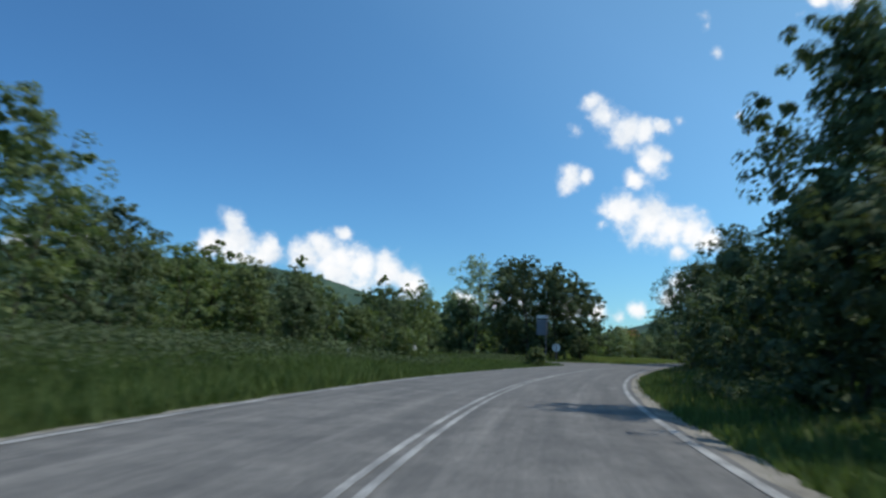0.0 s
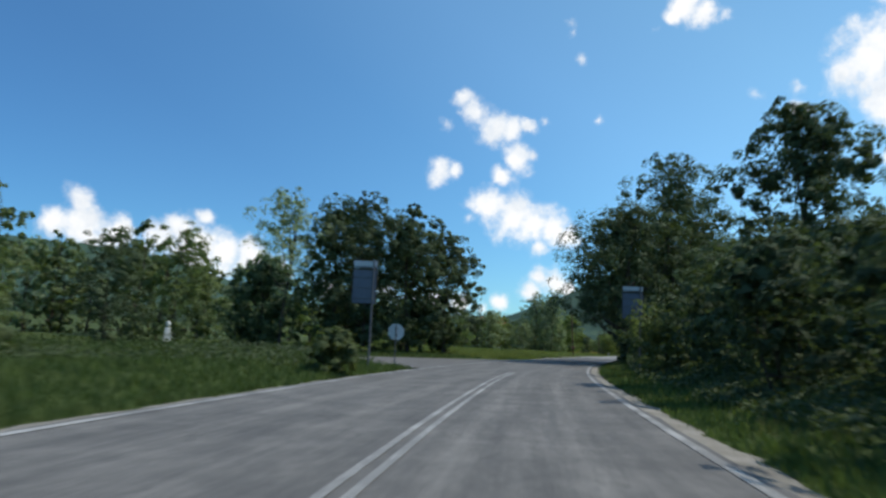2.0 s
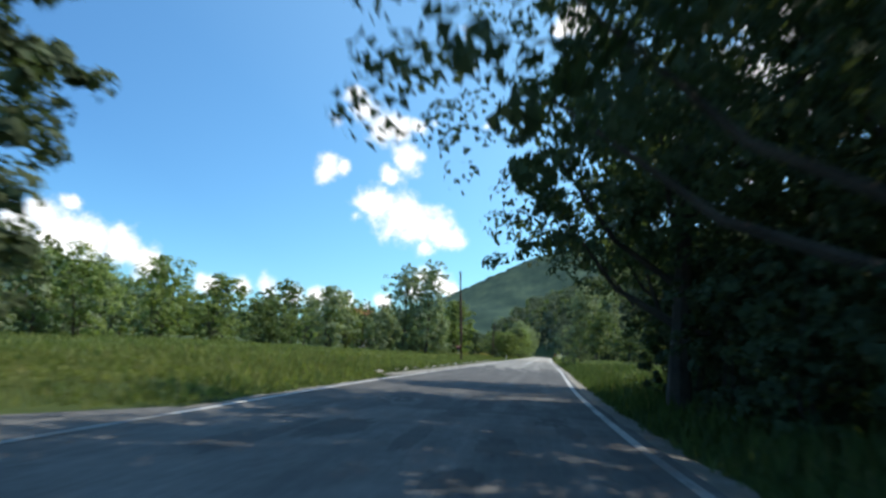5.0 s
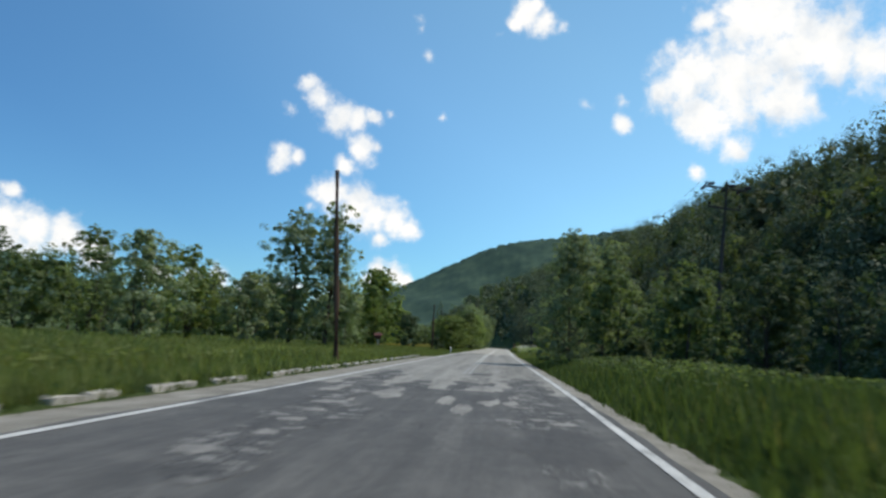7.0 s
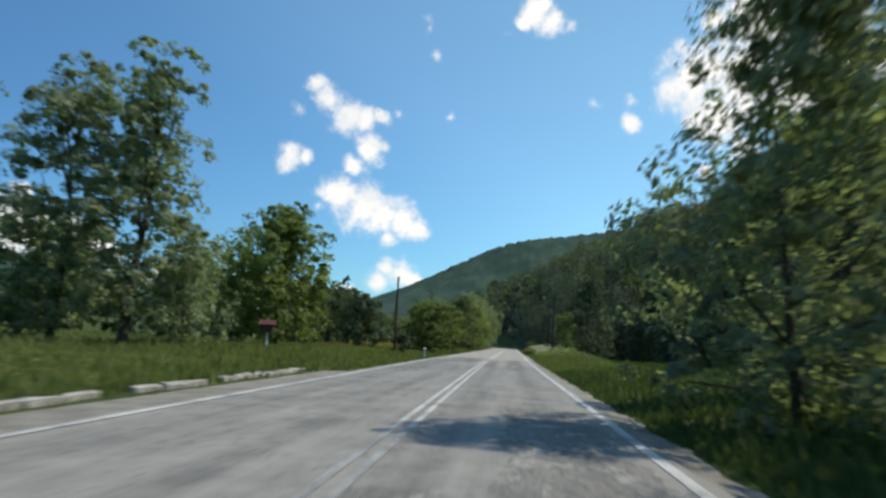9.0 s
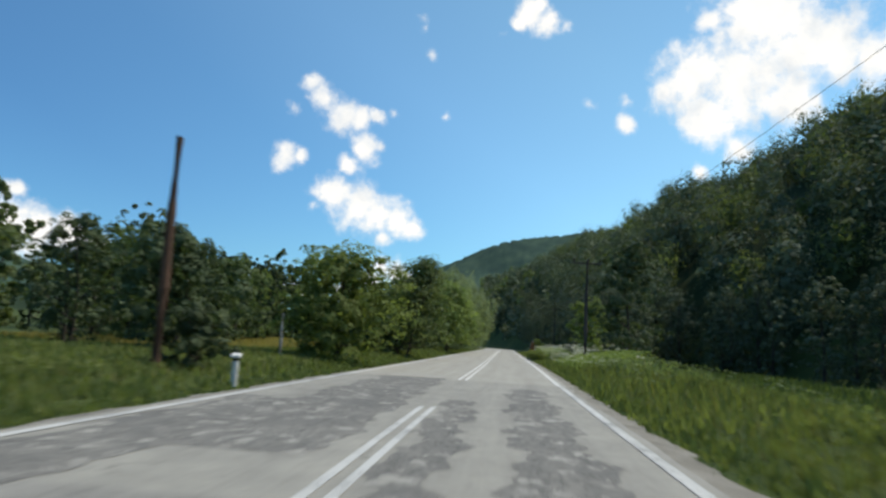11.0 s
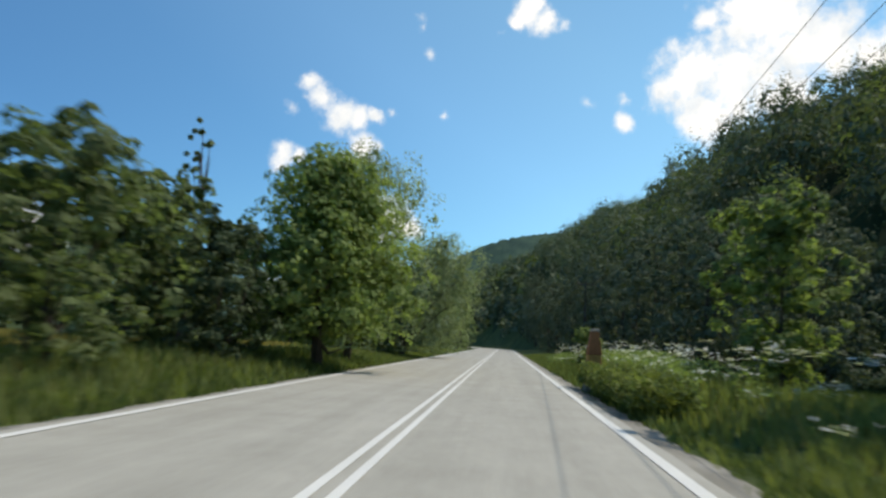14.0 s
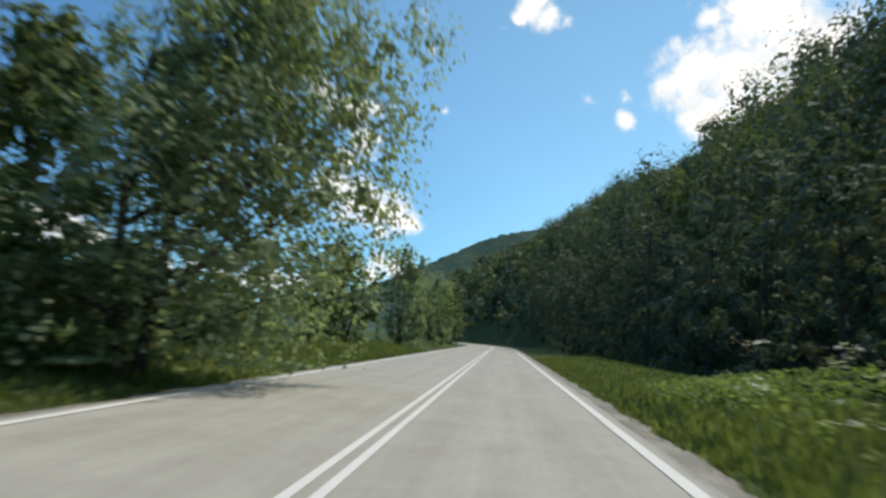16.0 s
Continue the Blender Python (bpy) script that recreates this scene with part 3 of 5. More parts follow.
def make_lobes(rng, h, base, rad, shape, count):
    """Lobes that fill a crown from base to h with the given greatest radius."""
    out = []
    for i in range(count):
        f = (i + rng.uniform(0.1, 0.9)) / count
        z = base + (h - base) * f
        if shape == "dome":
            env = math.sqrt(max(0.04, 1 - (max(0, f - 0.25) / 0.8) ** 2)) * (0.75 + 0.25 * min(1, f / 0.25))
        elif shape == "peak":
            env = min(1.0, 0.72 + f) * (1 - max(0.0, f - 0.3) / 0.7 * 0.78)
        elif shape == "spire":
            env = (1 - f) ** 0.8 * 0.95 + 0.1
        elif shape == "column":
            env = math.sin(math.pi * (0.12 + 0.82 * f)) ** 0.5
        else:
            env = math.sin(math.pi * (0.10 + 0.86 * f)) ** 0.7
        size = rad * rng.uniform(0.31, 0.50) * (0.75 + 0.35 * env)
        size *= 1 - 0.5 * max(0.0, f - 0.7) / 0.3
        reach = max(0.0, rad * env - size * 0.8)
        a = i * 2.4 + rng.uniform(-0.5, 0.5)
        q = reach * (rng.uniform(0.75, 1.12) if i % 4 and f < 0.9 else rng.uniform(0.0, 0.6))
        z = min(z, h - size * 0.75)
        out.append((q * math.cos(a), q * math.sin(a), z, size, size * rng.uniform(0.7, 0.95)))
    for f in (0.62, 0.72, 0.81, 0.89):
        size = rad * (0.52 - 0.42 * (f - 0.6))
        out.append((rad * rng.uniform(-0.14, 0.14), rad * rng.uniform(-0.14, 0.14), min(base + (h - base) * f, h - size), size, size))
    return out


def tree_meshes(seed, h, base, rad, mat, shape="round", lobes=16, count=6000, leaf=0.26, trunk=0.16, lean=0.0, droop=0.0, limbs=9, stems=1, shell=0.45, fill=0.9, clear=0.0):
    rng = np.random.default_rng(seed)
    count, leaf = int(count * 0.9), leaf * 0.95
    lob = make_lobes(rng, h, base, rad, shape, lobes)
    pts, out = crown_points(rng, lob, count, shell)
    if lean:
        pts[:, 0] += lean * (np.abs(pts[:, 2]) / h) ** 1.5 * h
    pts[:, 2] = np.maximum(pts[:, 2], 0.1)
    if droop:
        pts[:, 2] -= droop * np.abs(rng.normal(size=len(pts))) * 0.8
        pts[:, 2] = np.maximum(pts[:, 2], base * 0.5)
    k = int(count * fill * 0.34)
    deep, away = crown_points(rng, [(c[0] + lean * h * (c[2] / h) ** 1.5, c[1], c[2], c[3] * 0.68, c[4] * 0.68) for c in lob], k, 1.2)
    deep[:, 2] = np.maximum(deep[:, 2], 0.15)
    if clear:
        high, low = pts[:, 2] > clear + 0.25 * np.sin(pts[:, 0] * 2) * np.cos(pts[:, 1] * 2.3), deep[:, 2] > clear + 0.3
        pts, out, deep, away = pts[high], out[high], deep[low], away[low]
    crown = pieces_mesh("crown", mat, leaf_quads(rng, pts, out, leaf, droop), leaf_quads(rng, deep, away, leaf * 1.6))
    bm = bmesh.new()
    for k in range(stems):
        off = Vector((rng.uniform(-1, 1), rng.uniform(-1, 1), 0)) * (0.35 * rad if stems > 1 else 0)
        top = h * 0.86
        path = []
        for i in range(7):
            f = i / 6
            path.append(Vector((lean * h * f ** 1.5 + 0.06 * h * math.sin(f * 3 + seed + k) * f, 0.04 * h * math.sin(f * 4 + 2 * seed + k) * f, top * f - 0.15)) + off * (0.3 + f))
        tube(bm, path, [trunk * (1.25 if i == 0 else 1 - 0.14 * i) / math.sqrt(stems) for i in range(7)], 7)
        for j in range(max(2, limbs // stems)):
            c = lob[(j * 3 + k) % len(lob)]
            f = min(0.85, max(0.18, (c[2] - 0.22 * h) / top))
            i = min(5, int(f * 6))
            a = path[i].lerp(path[i + 1], f * 6 - i)
            b = Vector((c[0] + lean * h * (c[2] / h) ** 1.5, c[1], c[2]))
            mid = a.lerp(b, 0.5) + Vector((0, 0, -0.04 * h))
            tube(bm, [a, mid, b], [trunk * 0.42, trunk * 0.28, trunk * 0.1], 5)
    me = bpy.data.meshes.new("trunk")
    bm.to_mesh(me)
    bm.free()
    me.materials.append(M_BARK)
    return me, crown


def tree(x, y, label, name="tree", category="tree", z=None, turn=0.0, group="", **shape):
    """A tree of its own: trunk with limbs, and crown."""
    me, crown = tree_meshes(**shape)
    root = new(name)
    root.matrix_world = pose(x, y, (heights(x, y) if z is None else z) - 0.05, 0, 0, turn)
    under("trunk", me, root)
    under("crown", crown, root)
    return tagged(root, label, category, group)


def again(ob, x, y, scale, turn):
    z = heights(x, y) - 0.05
    c = copy_thing(ob, pose(x, y, z, 0, 0, turn) @ Matrix.Diagonal((scale[0], scale[0], scale[1], 1)))
    return c


# ---------------------------------------------------------------- trees by the bend, left
DOME = "dark green broad-crowned alder tree on the grassy bank"
for i, (x, y, h, r) in enumerate([(9.6, 104.0, 15.0, 4.8), (12.5, 101.0, 15.0, 4.8), (16.5, 99.5, 14.0, 4.4), (20.2, 101.0, 11.8, 4.0), (11.5, 109.0, 15.4, 5.0), (17.0, 108.0, 14.0, 4.8), (3.0, 104.5, 8.5, 4.2)]):
    tree(x, y, DOME, group="alders by the junction", seed=20 + i, h=h, base=0.5, rad=r, mat=L_DARK, shape="dome", lobes=26, count=12000, leaf=0.24, trunk=0.22)
tree(5.0, 101.5, "pale green open-crowned acacia tree beside the alders", seed=31, h=15.2, base=4.5, rad=4.2, mat=L_WILLOW, shape="round", lobes=24, count=7500, leaf=0.2, trunk=0.2, shell=0.3, fill=0.3)

# right of the bend
for i, (x, y, h, r) in enumerate([(39.2, 92.6, 18.2, 6.6), (33.6, 89.6, 13.6, 7.0), (41.5, 96.5, 16.0, 5.6), (46.0, 99.0, 13.0, 5.0), (37.0, 98.5, 14.5, 5.6), (43.0, 106.0, 13.0, 5.0)]):
    tree(x, y, "tall dark green alder tree overhanging the road's edge", group="alders over the bend", seed=40 + i, h=h, base=(2.6, 2.8, 0.6, 0.6, 3.0, 3.0)[i], rad=r, mat=L_DARK, shape="dome", lobes=34, count=17000, leaf=0.19, trunk=0.26, fill=1.3, clear=(3.4, 3.6, 0.0, 0.0, 3.6, 3.6)[i])
for i, (x, y, h, r) in enumerate([(24.3, 57.5, 8.7, 3.1), (9.0, 14.5, 8.4, 2.8), (19.8, 36.0, 8.4, 3.2)]):
    tree(x, y, "dark green roadside tree with a ragged crown on the bank", group="trees on the bank", seed=50 + i, h=h, base=(2.4, 1.0, 1.0)[i], rad=r, mat=L_DARK, shape="round", lobes=20, count=(13000, 14000, 14000)[i], leaf=0.15, trunk=0.16)
for i, (s, lat, h, r) in enumerate([(88, 8.2, 3.4, 2.2), (92, 7.6, 3.6, 2.4), (96, 7.9, 4.2, 2.4), (100.5, 7.8, 4.4, 2.4), (105, 7.8, 4.0, 2.4), (110, 7.8, 3.6, 2.4), (98, 11.0, 6.0, 3.2), (90, 12.0, 6.0, 3.4), (113.5, 8.2, 3.2, 2.2), (117.5, 8.6, 3.2, 2.3), (121.5, 9.2, 3.0, 2.2), (116.0, 12.0, 4.2, 2.8), (125.5, 11.0, 3.0, 2.4), (97.5, 6.5, 3.0, 1.6), (101.5, 6.2, 3.4, 1.6), (105, 6.0, 3.6, 1.5), (108.5, 6.0, 3.8, 1.6), (112, 6.2, 3.6, 1.7), (93.5, 6.9, 2.6, 1.5)]):
    x, y = at_road(s, lat)
    tree(float(x), float(y), "dense dark green bush beneath the alders", "shrub", "shrub", group="bushes beneath the alders", seed=360 + i, h=h, base=0.0, rad=r, mat=L_DARK, lobes=14, count=4200, leaf=0.15, trunk=0.05, stems=3, limbs=5)
rng = np.random.default_rng(7)
# darker leaves before s 72 stand in for shade and vignetting
for i, s in enumerate(np.arange(2, 84, 4.4)):
    x, y = at_road(s, 8.4 + rng.uniform(-0.8, 1.6))
    tree(float(x), float(y), "dense green shrub on the road bank, mostly shade-toned", "shrub", "shrub", group="shrubs on the bank", seed=60 + i, h=3.6 + rng.uniform(-0.6, 1.2), base=0.1, rad=2.7, mat=L_DARK if s < 72 else L_MID, lobes=16, count=4600, leaf=0.17, trunk=0.06, stems=3, limbs=6)

# left of the bend: shrubs and the wood behind the meadow
for i, (x, y, h, r) in enumerate([(-15.0, 24.0, 9.5, 4.0), (-17.0, 31.0, 7.5, 3.6), (-15.5, 55.0, 7.6, 3.2), (-12.5, 62.0, 6.0, 3.4), (-8.0, 70.0, 5.0, 3.0), (-15.5, 73.0, 8.8, 3.4), (-19.0, 44.0, 7.5, 3.8), (-18.0, 38.0, 8.4, 3.8), (-18.5, 50.0, 8.0, 3.8), (-17.0, 67.0, 8.4, 3.8), (-15.5, 77.5, 8.6, 3.4), (-7.0, 91.0, 9.0, 3.8), (-3.0, 97.0, 10.5, 4.0)]):
    tree(x, y, "green bushy tree at the meadow's edge", group="trees left of the bend", seed=80 + i, h=h, base=0.4, rad=r, mat=(L_MID, L_DARK)[i % 2], lobes=20, count=8000, leaf=0.17, trunk=0.12, stems=2)
for i, (x, y, h) in enumerate([(27.0, 66.5, 3.6), (28.4, 72.0, 3.0), (30.2, 77.5, 2.6), (32.6, 82.0, 3.0), (25.6, 61.5, 3.6), (30.0, 68.0, 4.4)]):
    tree(x, y, "light green leafy shrub on the grassy bank", "shrub", "shrub", group="shrubs by the sign", seed=100 + i, h=h, base=0.0, rad=2.0, mat=L_MID, lobes=11, count=2600, leaf=0.17, trunk=0.05, stems=3, limbs=5)
tree(8.2, 60.0, "low rounded green bush in the grass", "shrub", "shrub", seed=95, h=1.7, base=0.0, rad=1.2, mat=L_MID, lobes=12, count=3000, leaf=0.18, trunk=0.05, stems=3, limbs=5)
tree(-3.0, 57.0, "low rounded green bush in the grass", "shrub", "shrub", seed=96, h=2.6, base=0.0, rad=2.8, mat=L_MID, lobes=12, count=3000, leaf=0.18, trunk=0.05, stems=3, limbs=5)

# prototypes for the woods, copied about
WOODS = []
for i, (mat, shape, h, r) in enumerate([(L_MID, "round", 10, 3.8), (L_DARK, "dome", 11, 4.2), (L_MID, "column", 12, 3.0), (L_WILLOW, "round", 9, 3.8), (L_BRIGHT, "dome", 8.5, 4.0)]):
    WOODS.append(tree(-20.0 + 7 * i, 122.0 + 3 * i, "green broadleaf tree in the wood beyond the meadow", group="wood beyond the meadow", seed=120 + i, h=h, base=0.2, rad=r * 1.08, mat=mat, shape=shape, lobes=20, count=2400, leaf=0.34, trunk=0.15))
rng = np.random.default_rng(11)


def wood(n, s_range, d_range, kinds=(0, 1, 2, 3, 4), size=(0.8, 1.15)):
    for _ in range(n):
        s, d = rng.uniform(*s_range), rng.uniform(*d_range)
        if 68 < s < 90 and d > -48:
            continue
        x, y = at_road(s, d)
        k = rng.uniform(*size)
        again(WOODS[rng.choice(kinds)], float(x), float(y), (k, k * rng.uniform(0.85, 1.15)), rng.uniform(0, 360))


wood(16, (20, 75), (-42, -26), (0, 1, 3), (0.7, 0.9))
wood(20, (80, 135), (-60, -36), (0, 1, 2, 3), (0.9, 1.15))
wood(40, (130, 240), (-62, -40), (0, 1, 3, 4), (0.75, 1.0))
wood(30, (225, 330), (-50, -28), (0, 1, 2, 0), (0.8, 1.05))

# ---------------------------------------------------------------- trees along the straight, left
# mostly bright leaf tones here carry the sunlit look in the colour
for i, (x, y, h, r, mat) in enumerate([(30.0, 168.0, 8.0, 4.4, L_BRIGHT), (47.5, 181.0, 8.4, 4.2, L_BRIGHT), (24.0, 160.0, 8.6, 4.6, L_BRIGHT), (39.5, 184.0, 9.4, 4.4, L_MID), (18.0, 152.0, 8.0, 4.4, L_BRIGHT), (55.5, 187.0, 7.4, 3.6, L_WILLOW), (66.0, 197.0, 6.6, 3.4, L_WILLOW), (12.0, 146.0, 8.4, 4.6, L_MID)]):
    tree(x, y, "sun-toned green bushy tree at the meadow's far edge", group="bushy trees beyond the meadow", seed=380 + i, h=h, base=0.1, rad=r, mat=mat, lobes=18, count=5200, leaf=0.22, trunk=0.12, stems=3)
tree(60.0, 182.0, "tall grey-green poplar with an open crown", seed=201, h=14.2, base=0.8, rad=3.6, mat=L_WILLOW, shape="column", lobes=24, count=11000, leaf=0.21, trunk=0.2, limbs=14, shell=0.35)
tree(57.0, 184.0, "tall grey-green poplar with an open crown", seed=202, h=13.2, base=0.8, rad=4.0, mat=L_WILLOW, shape="round", lobes=22, count=10000, leaf=0.21, trunk=0.18, limbs=12, shell=0.35)
tree(62.4, 183.6, "grey-green willow with drooping twigs", seed=203, h=6.4, base=0.2, rad=2.8, mat=L_WILLOW, shape="round", lobes=14, count=4500, leaf=0.22, trunk=0.12, droop=1.0)
tree(52.0, 178.0, "grey-green bushy willow in the meadow", seed=204, h=6.2, base=0.3, rad=3.4, mat=L_WILLOW, lobes=14, count=4500, leaf=0.22, trunk=0.1, stems=3)
tree(43.5, 171.5, "grey-green bushy willow in the meadow", seed=205, h=8.0, base=0.3, rad=4.2, mat=L_WILLOW, lobes=16, count=5500, leaf=0.24, trunk=0.12, stems=3)
tree(36.0, 176.0, "green bushy tree in the meadow", seed=206, h=6.6, base=0.2, rad=4.6, mat=L_MID, lobes=16, count=5500, leaf=0.24, trunk=0.12, stems=3)
tree(68.3, 192.0, "bright green round-crowned walnut tree by the road", seed=207, h=8.9, base=0.6, rad=4.1, mat=L_BRIGHT, shape="dome", lobes=28, count=14000, leaf=0.21, fill=1.3, trunk=0.18)
tree(86.8, 211.6, "bright green broad-crowned walnut tree by the road", seed=208, h=5.1, base=0.7, rad=3.3, mat=L_BRIGHT, shape="dome", lobes=22, count=15000, leaf=0.15, trunk=0.16)
tree(79.5, 210.5, "dark green bushy tree by the road", seed=209, h=5.0, base=0.2, rad=3.2, mat=L_DARK, lobes=14, count=5000, leaf=0.22, trunk=0.1, stems=2)
for i, (x, y, h) in enumerate([(93.1, 224.1, 2.6), (95.2, 226.9, 2.8), (96.5, 229.6, 2.4), (92.2, 227.0, 3.2)]):
    tree(x, y, "dense green bramble bush round the hawthorn", "shrub", "shrub", group="bushes round the hawthorn", seed=480 + i, h=h, base=0.0, rad=2.0, mat=(L_MID, L_DARK)[i % 2], lobes=14, count=4200, leaf=0.15, trunk=0.05, stems=3, limbs=5)
tree(95.0, 224.7, "green hawthorn with a pointed ragged crown", turn=-29, lean=0.2, clear=1.1, seed=210, h=7.0, base=0.3, rad=3.6, mat=L_MID, shape="peak", lobes=28, count=14000, leaf=0.15, trunk=0.12, stems=3, fill=1.2)
tree(93.0, 229.5, "green bushy hawthorn behind the verge", seed=221, h=4.8, base=0.2, rad=3.0, mat=L_MID, lobes=16, count=6000, leaf=0.18, trunk=0.1, stems=3)
# bright leaves put a sunlit look into this small tree's colour
tree(97.9, 250.0, "small round-crowned green fruit tree in the hay", "fruit_tree", "tree", seed=222, h=2.5, base=0.8, rad=1.2, mat=L_BRIGHT, lobes=10, count=2200, leaf=0.12, trunk=0.05, limbs=5)
tree(103.0, 243.0, "green bushy elder behind the grass verge", seed=211, h=5.2, base=0.2, rad=3.0, mat=L_MID, lobes=14, count=5000, leaf=0.18, trunk=0.1, stems=3)
tree(110.7, 252.2, "bright green round-crowned walnut tree at the verge", seed=212, h=8.1, base=0.7, rad=4.1, mat=L_BRIGHT, shape="peak", lobes=34, count=24000, leaf=0.18, trunk=0.22, clear=1.1)
for i, (x, y, h, r) in enumerate([(106.8, 249.6, 4.8, 2.2), (104.4, 250.6, 5.6, 2.6), (108.0, 255.4, 5.2, 2.4), (100.8, 240.2, 4.0, 2.2)]):
    tree(x, y, "dense green hazel bush beside the walnut", "shrub", "shrub", group="hazels by the walnut", seed=400 + i, h=h, base=0.0, rad=r, mat=(L_DARK, L_MID)[i % 2], lobes=16, count=5200, leaf=0.16, trunk=0.06, stems=3, limbs=6)
tree(105.0, 253.6, "dark green bushy tree beside the walnut", seed=213, h=6.4, base=0.2, rad=3.0, mat=L_MID, lobes=16, count=6000, leaf=0.2, trunk=0.12)
tree(113.8, 259.2, "silvery willow drooping towards the road", turn=-29, lean=0.08, seed=214, h=10.6, base=1.4, rad=4.3, mat=L_WILLOW, lobes=34, count=18000, leaf=0.14, trunk=0.18, droop=0.7, limbs=20, shell=0.35, fill=0.4)
tree(122.6, 273.8, "tall silvery willow with a leaning forked trunk", turn=-29, lean=0.26, seed=215, h=9.0, base=1.0, rad=4.1, mat=L_WILLOW, shape="dome", lobes=38, count=28000, leaf=0.14, trunk=0.2, droop=0.6, limbs=26, stems=2, shell=0.4, fill=0.5)
# trees from here to the willow shrubs: lighter leaves replace missing sunlight
tree(120.0, 276.6, "bushy tree beside the willow, leaves lightened for sunlight", seed=216, h=7.6, base=0.4, rad=3.6, mat=L_MID, lobes=22, count=10000, leaf=0.19, trunk=0.14)
tree(115.0, 277.0, "broadleaf tree behind the verge, leaves lightened for sunlight", seed=223, h=7.6, base=0.2, rad=3.6, mat=L_BRIGHT, lobes=20, count=7000, leaf=0.2, trunk=0.16)
for i, (x, y, h, r) in enumerate([(106.5, 268.5, 4.8, 2.8), (109.0, 275.0, 4.8, 2.8), (113.4, 281.0, 5.0, 2.8), (102.5, 262.0, 5.2, 2.8), (103.0, 275.5, 6.2, 3.4), (107.5, 283.0, 6.4, 3.4), (117.0, 287.0, 6.2, 3.2)]):
    tree(x, y, "bushy tree behind the willows, leaves lightened for sunlight", group="bushy trees behind the willows", seed=320 + i, h=h, base=0.0, rad=r, mat=(L_MID, L_WILLOW)[i % 2], lobes=14, count=4500, leaf=0.18, trunk=0.1, stems=3)
for i, (x, y, h) in enumerate([(120.4, 272.8, 2.4), (121.6, 277.0, 2.8), (124.6, 282.0, 2.6), (127.4, 287.0, 2.8), (130.0, 292.0, 3.2), (115.0, 268.5, 1.8), (136.4, 305.0, 4.0)]):
    tree(x, y, "grey-green leafy shrub under the willows", "shrub", "shrub", group="shrubs under the willows", seed=300 + i, h=h, base=0.0, rad=min(2.2, 0.45 + 0.65 * h), mat=(L_MID, L_WILLOW)[i % 2], lobes=12, count=3000, leaf=0.14, trunk=0.05, stems=3, limbs=5)
tree(143.5, 314.5, "green bushy willow at the verge", seed=217, h=8.8, base=0.1, rad=3.2, mat=L_WILLOW, lobes=16, count=6000, leaf=0.22, trunk=0.1, stems=3, droop=0.6)
tree(153.0, 329.7, "grey-green willow bush at the verge", seed=219, h=8.4, base=0.1, rad=3.5, mat=L_WILLOW, lobes=14, count=5000, leaf=0.22, trunk=0.1, stems=3, droop=0.9)
tree(134.0, 300.5, "green bushy tree behind the verge", seed=218, h=6.4, base=0.2, rad=2.8, mat=L_MID, lobes=16, count=6000, leaf=0.2, trunk=0.1, stems=2)
for i, (x, y, h, r) in enumerate([(159.4, 341.5, 8.4, 3.7), (166.3, 354.3, 8.6, 3.8), (170.0, 368.0, 9.0, 4.0)]):
    tree(x, y, "green bushy tree where the road bends away", seed=224 + i, h=h, base=0.1, rad=r, mat=(L_MID, L_DARK)[i % 2], lobes=14, count=4500, leaf=0.26, trunk=0.12, stems=2)
tree(106.5, 259.5, "slender ivy-clad dead tree above the bushes", seed=220, h=10.2, base=4.0, rad=0.95, mat=L_MID, shape="column", lobes=26, count=1100, leaf=0.2, trunk=0.14, limbs=16, shell=1.6, fill=0.2)
for i, (x, y, h) in enumerate([(91.0, 281.0, 11.4), (96.0, 279.0, 10.4), (99.5, 281.0, 10.8), (86.5, 276.0, 11.0), (103.0, 284.0, 10.0), (82.0, 250.0, 9.2), (78.0, 247.0, 8.6), (86.0, 255.0, 9.0), (89.0, 260.0, 9.4), (93.0, 268.0, 9.8), (84.0, 246.0, 8.4), (95.0, 286.0, 11.0)]):
    tree(x, y, "dark green pine with a narrow crown", group="pines beyond the meadow", seed=230 + i, h=h, base=0.5, rad=3.3, mat=L_PINE, shape="round", lobes=22, count=4200, leaf=0.28, trunk=0.16)

for i, (x, y, h) in enumerate([(83.5, 247.5, 3.4), (79.6, 248.5, 3.6), (87.0, 251.5, 3.2), (90.5, 256.5, 3.4)]):
    tree(x, y, "dense green bush at the foot of the pines", "shrub", "shrub", group="bushes below the pines", seed=420 + i, h=h, base=0.0, rad=2.4, mat=L_DARK, lobes=14, count=2600, leaf=0.22, trunk=0.06, stems=3, limbs=5)

for i, (x, y, h, r) in enumerate([(75.5, 221.0, 7.0, 3.6), (78.5, 227.0, 7.4, 3.6), (82.0, 231.5, 7.2, 3.6), (85.5, 236.5, 7.2, 3.4), (76.0, 233.0, 8.0, 3.8), (80.5, 240.0, 8.0, 3.8)]):
    tree(x, y, "dense green broadleaf tree behind the verge", group="trees behind the verge", seed=440 + i, h=h, base=0.1, rad=r, mat=(L_DARK, L_MID)[i % 2], lobes=18, count=5000, leaf=0.2, trunk=0.12, stems=2)
for i, (x, y, h) in enumerate([(76.0, 284.0, 9.4), (71.0, 286.0, 9.6), (81.0, 285.5, 9.0), (67.0, 281.0, 9.4), (73.5, 279.0, 8.0)]):
    tree(x, y, "dark green pine with a narrow crown", group="pines beyond the meadow", seed=460 + i, h=h, base=0.2, rad=3.4, mat=L_PINE, shape="round", lobes=20, count=3000, leaf=0.3, trunk=0.16)
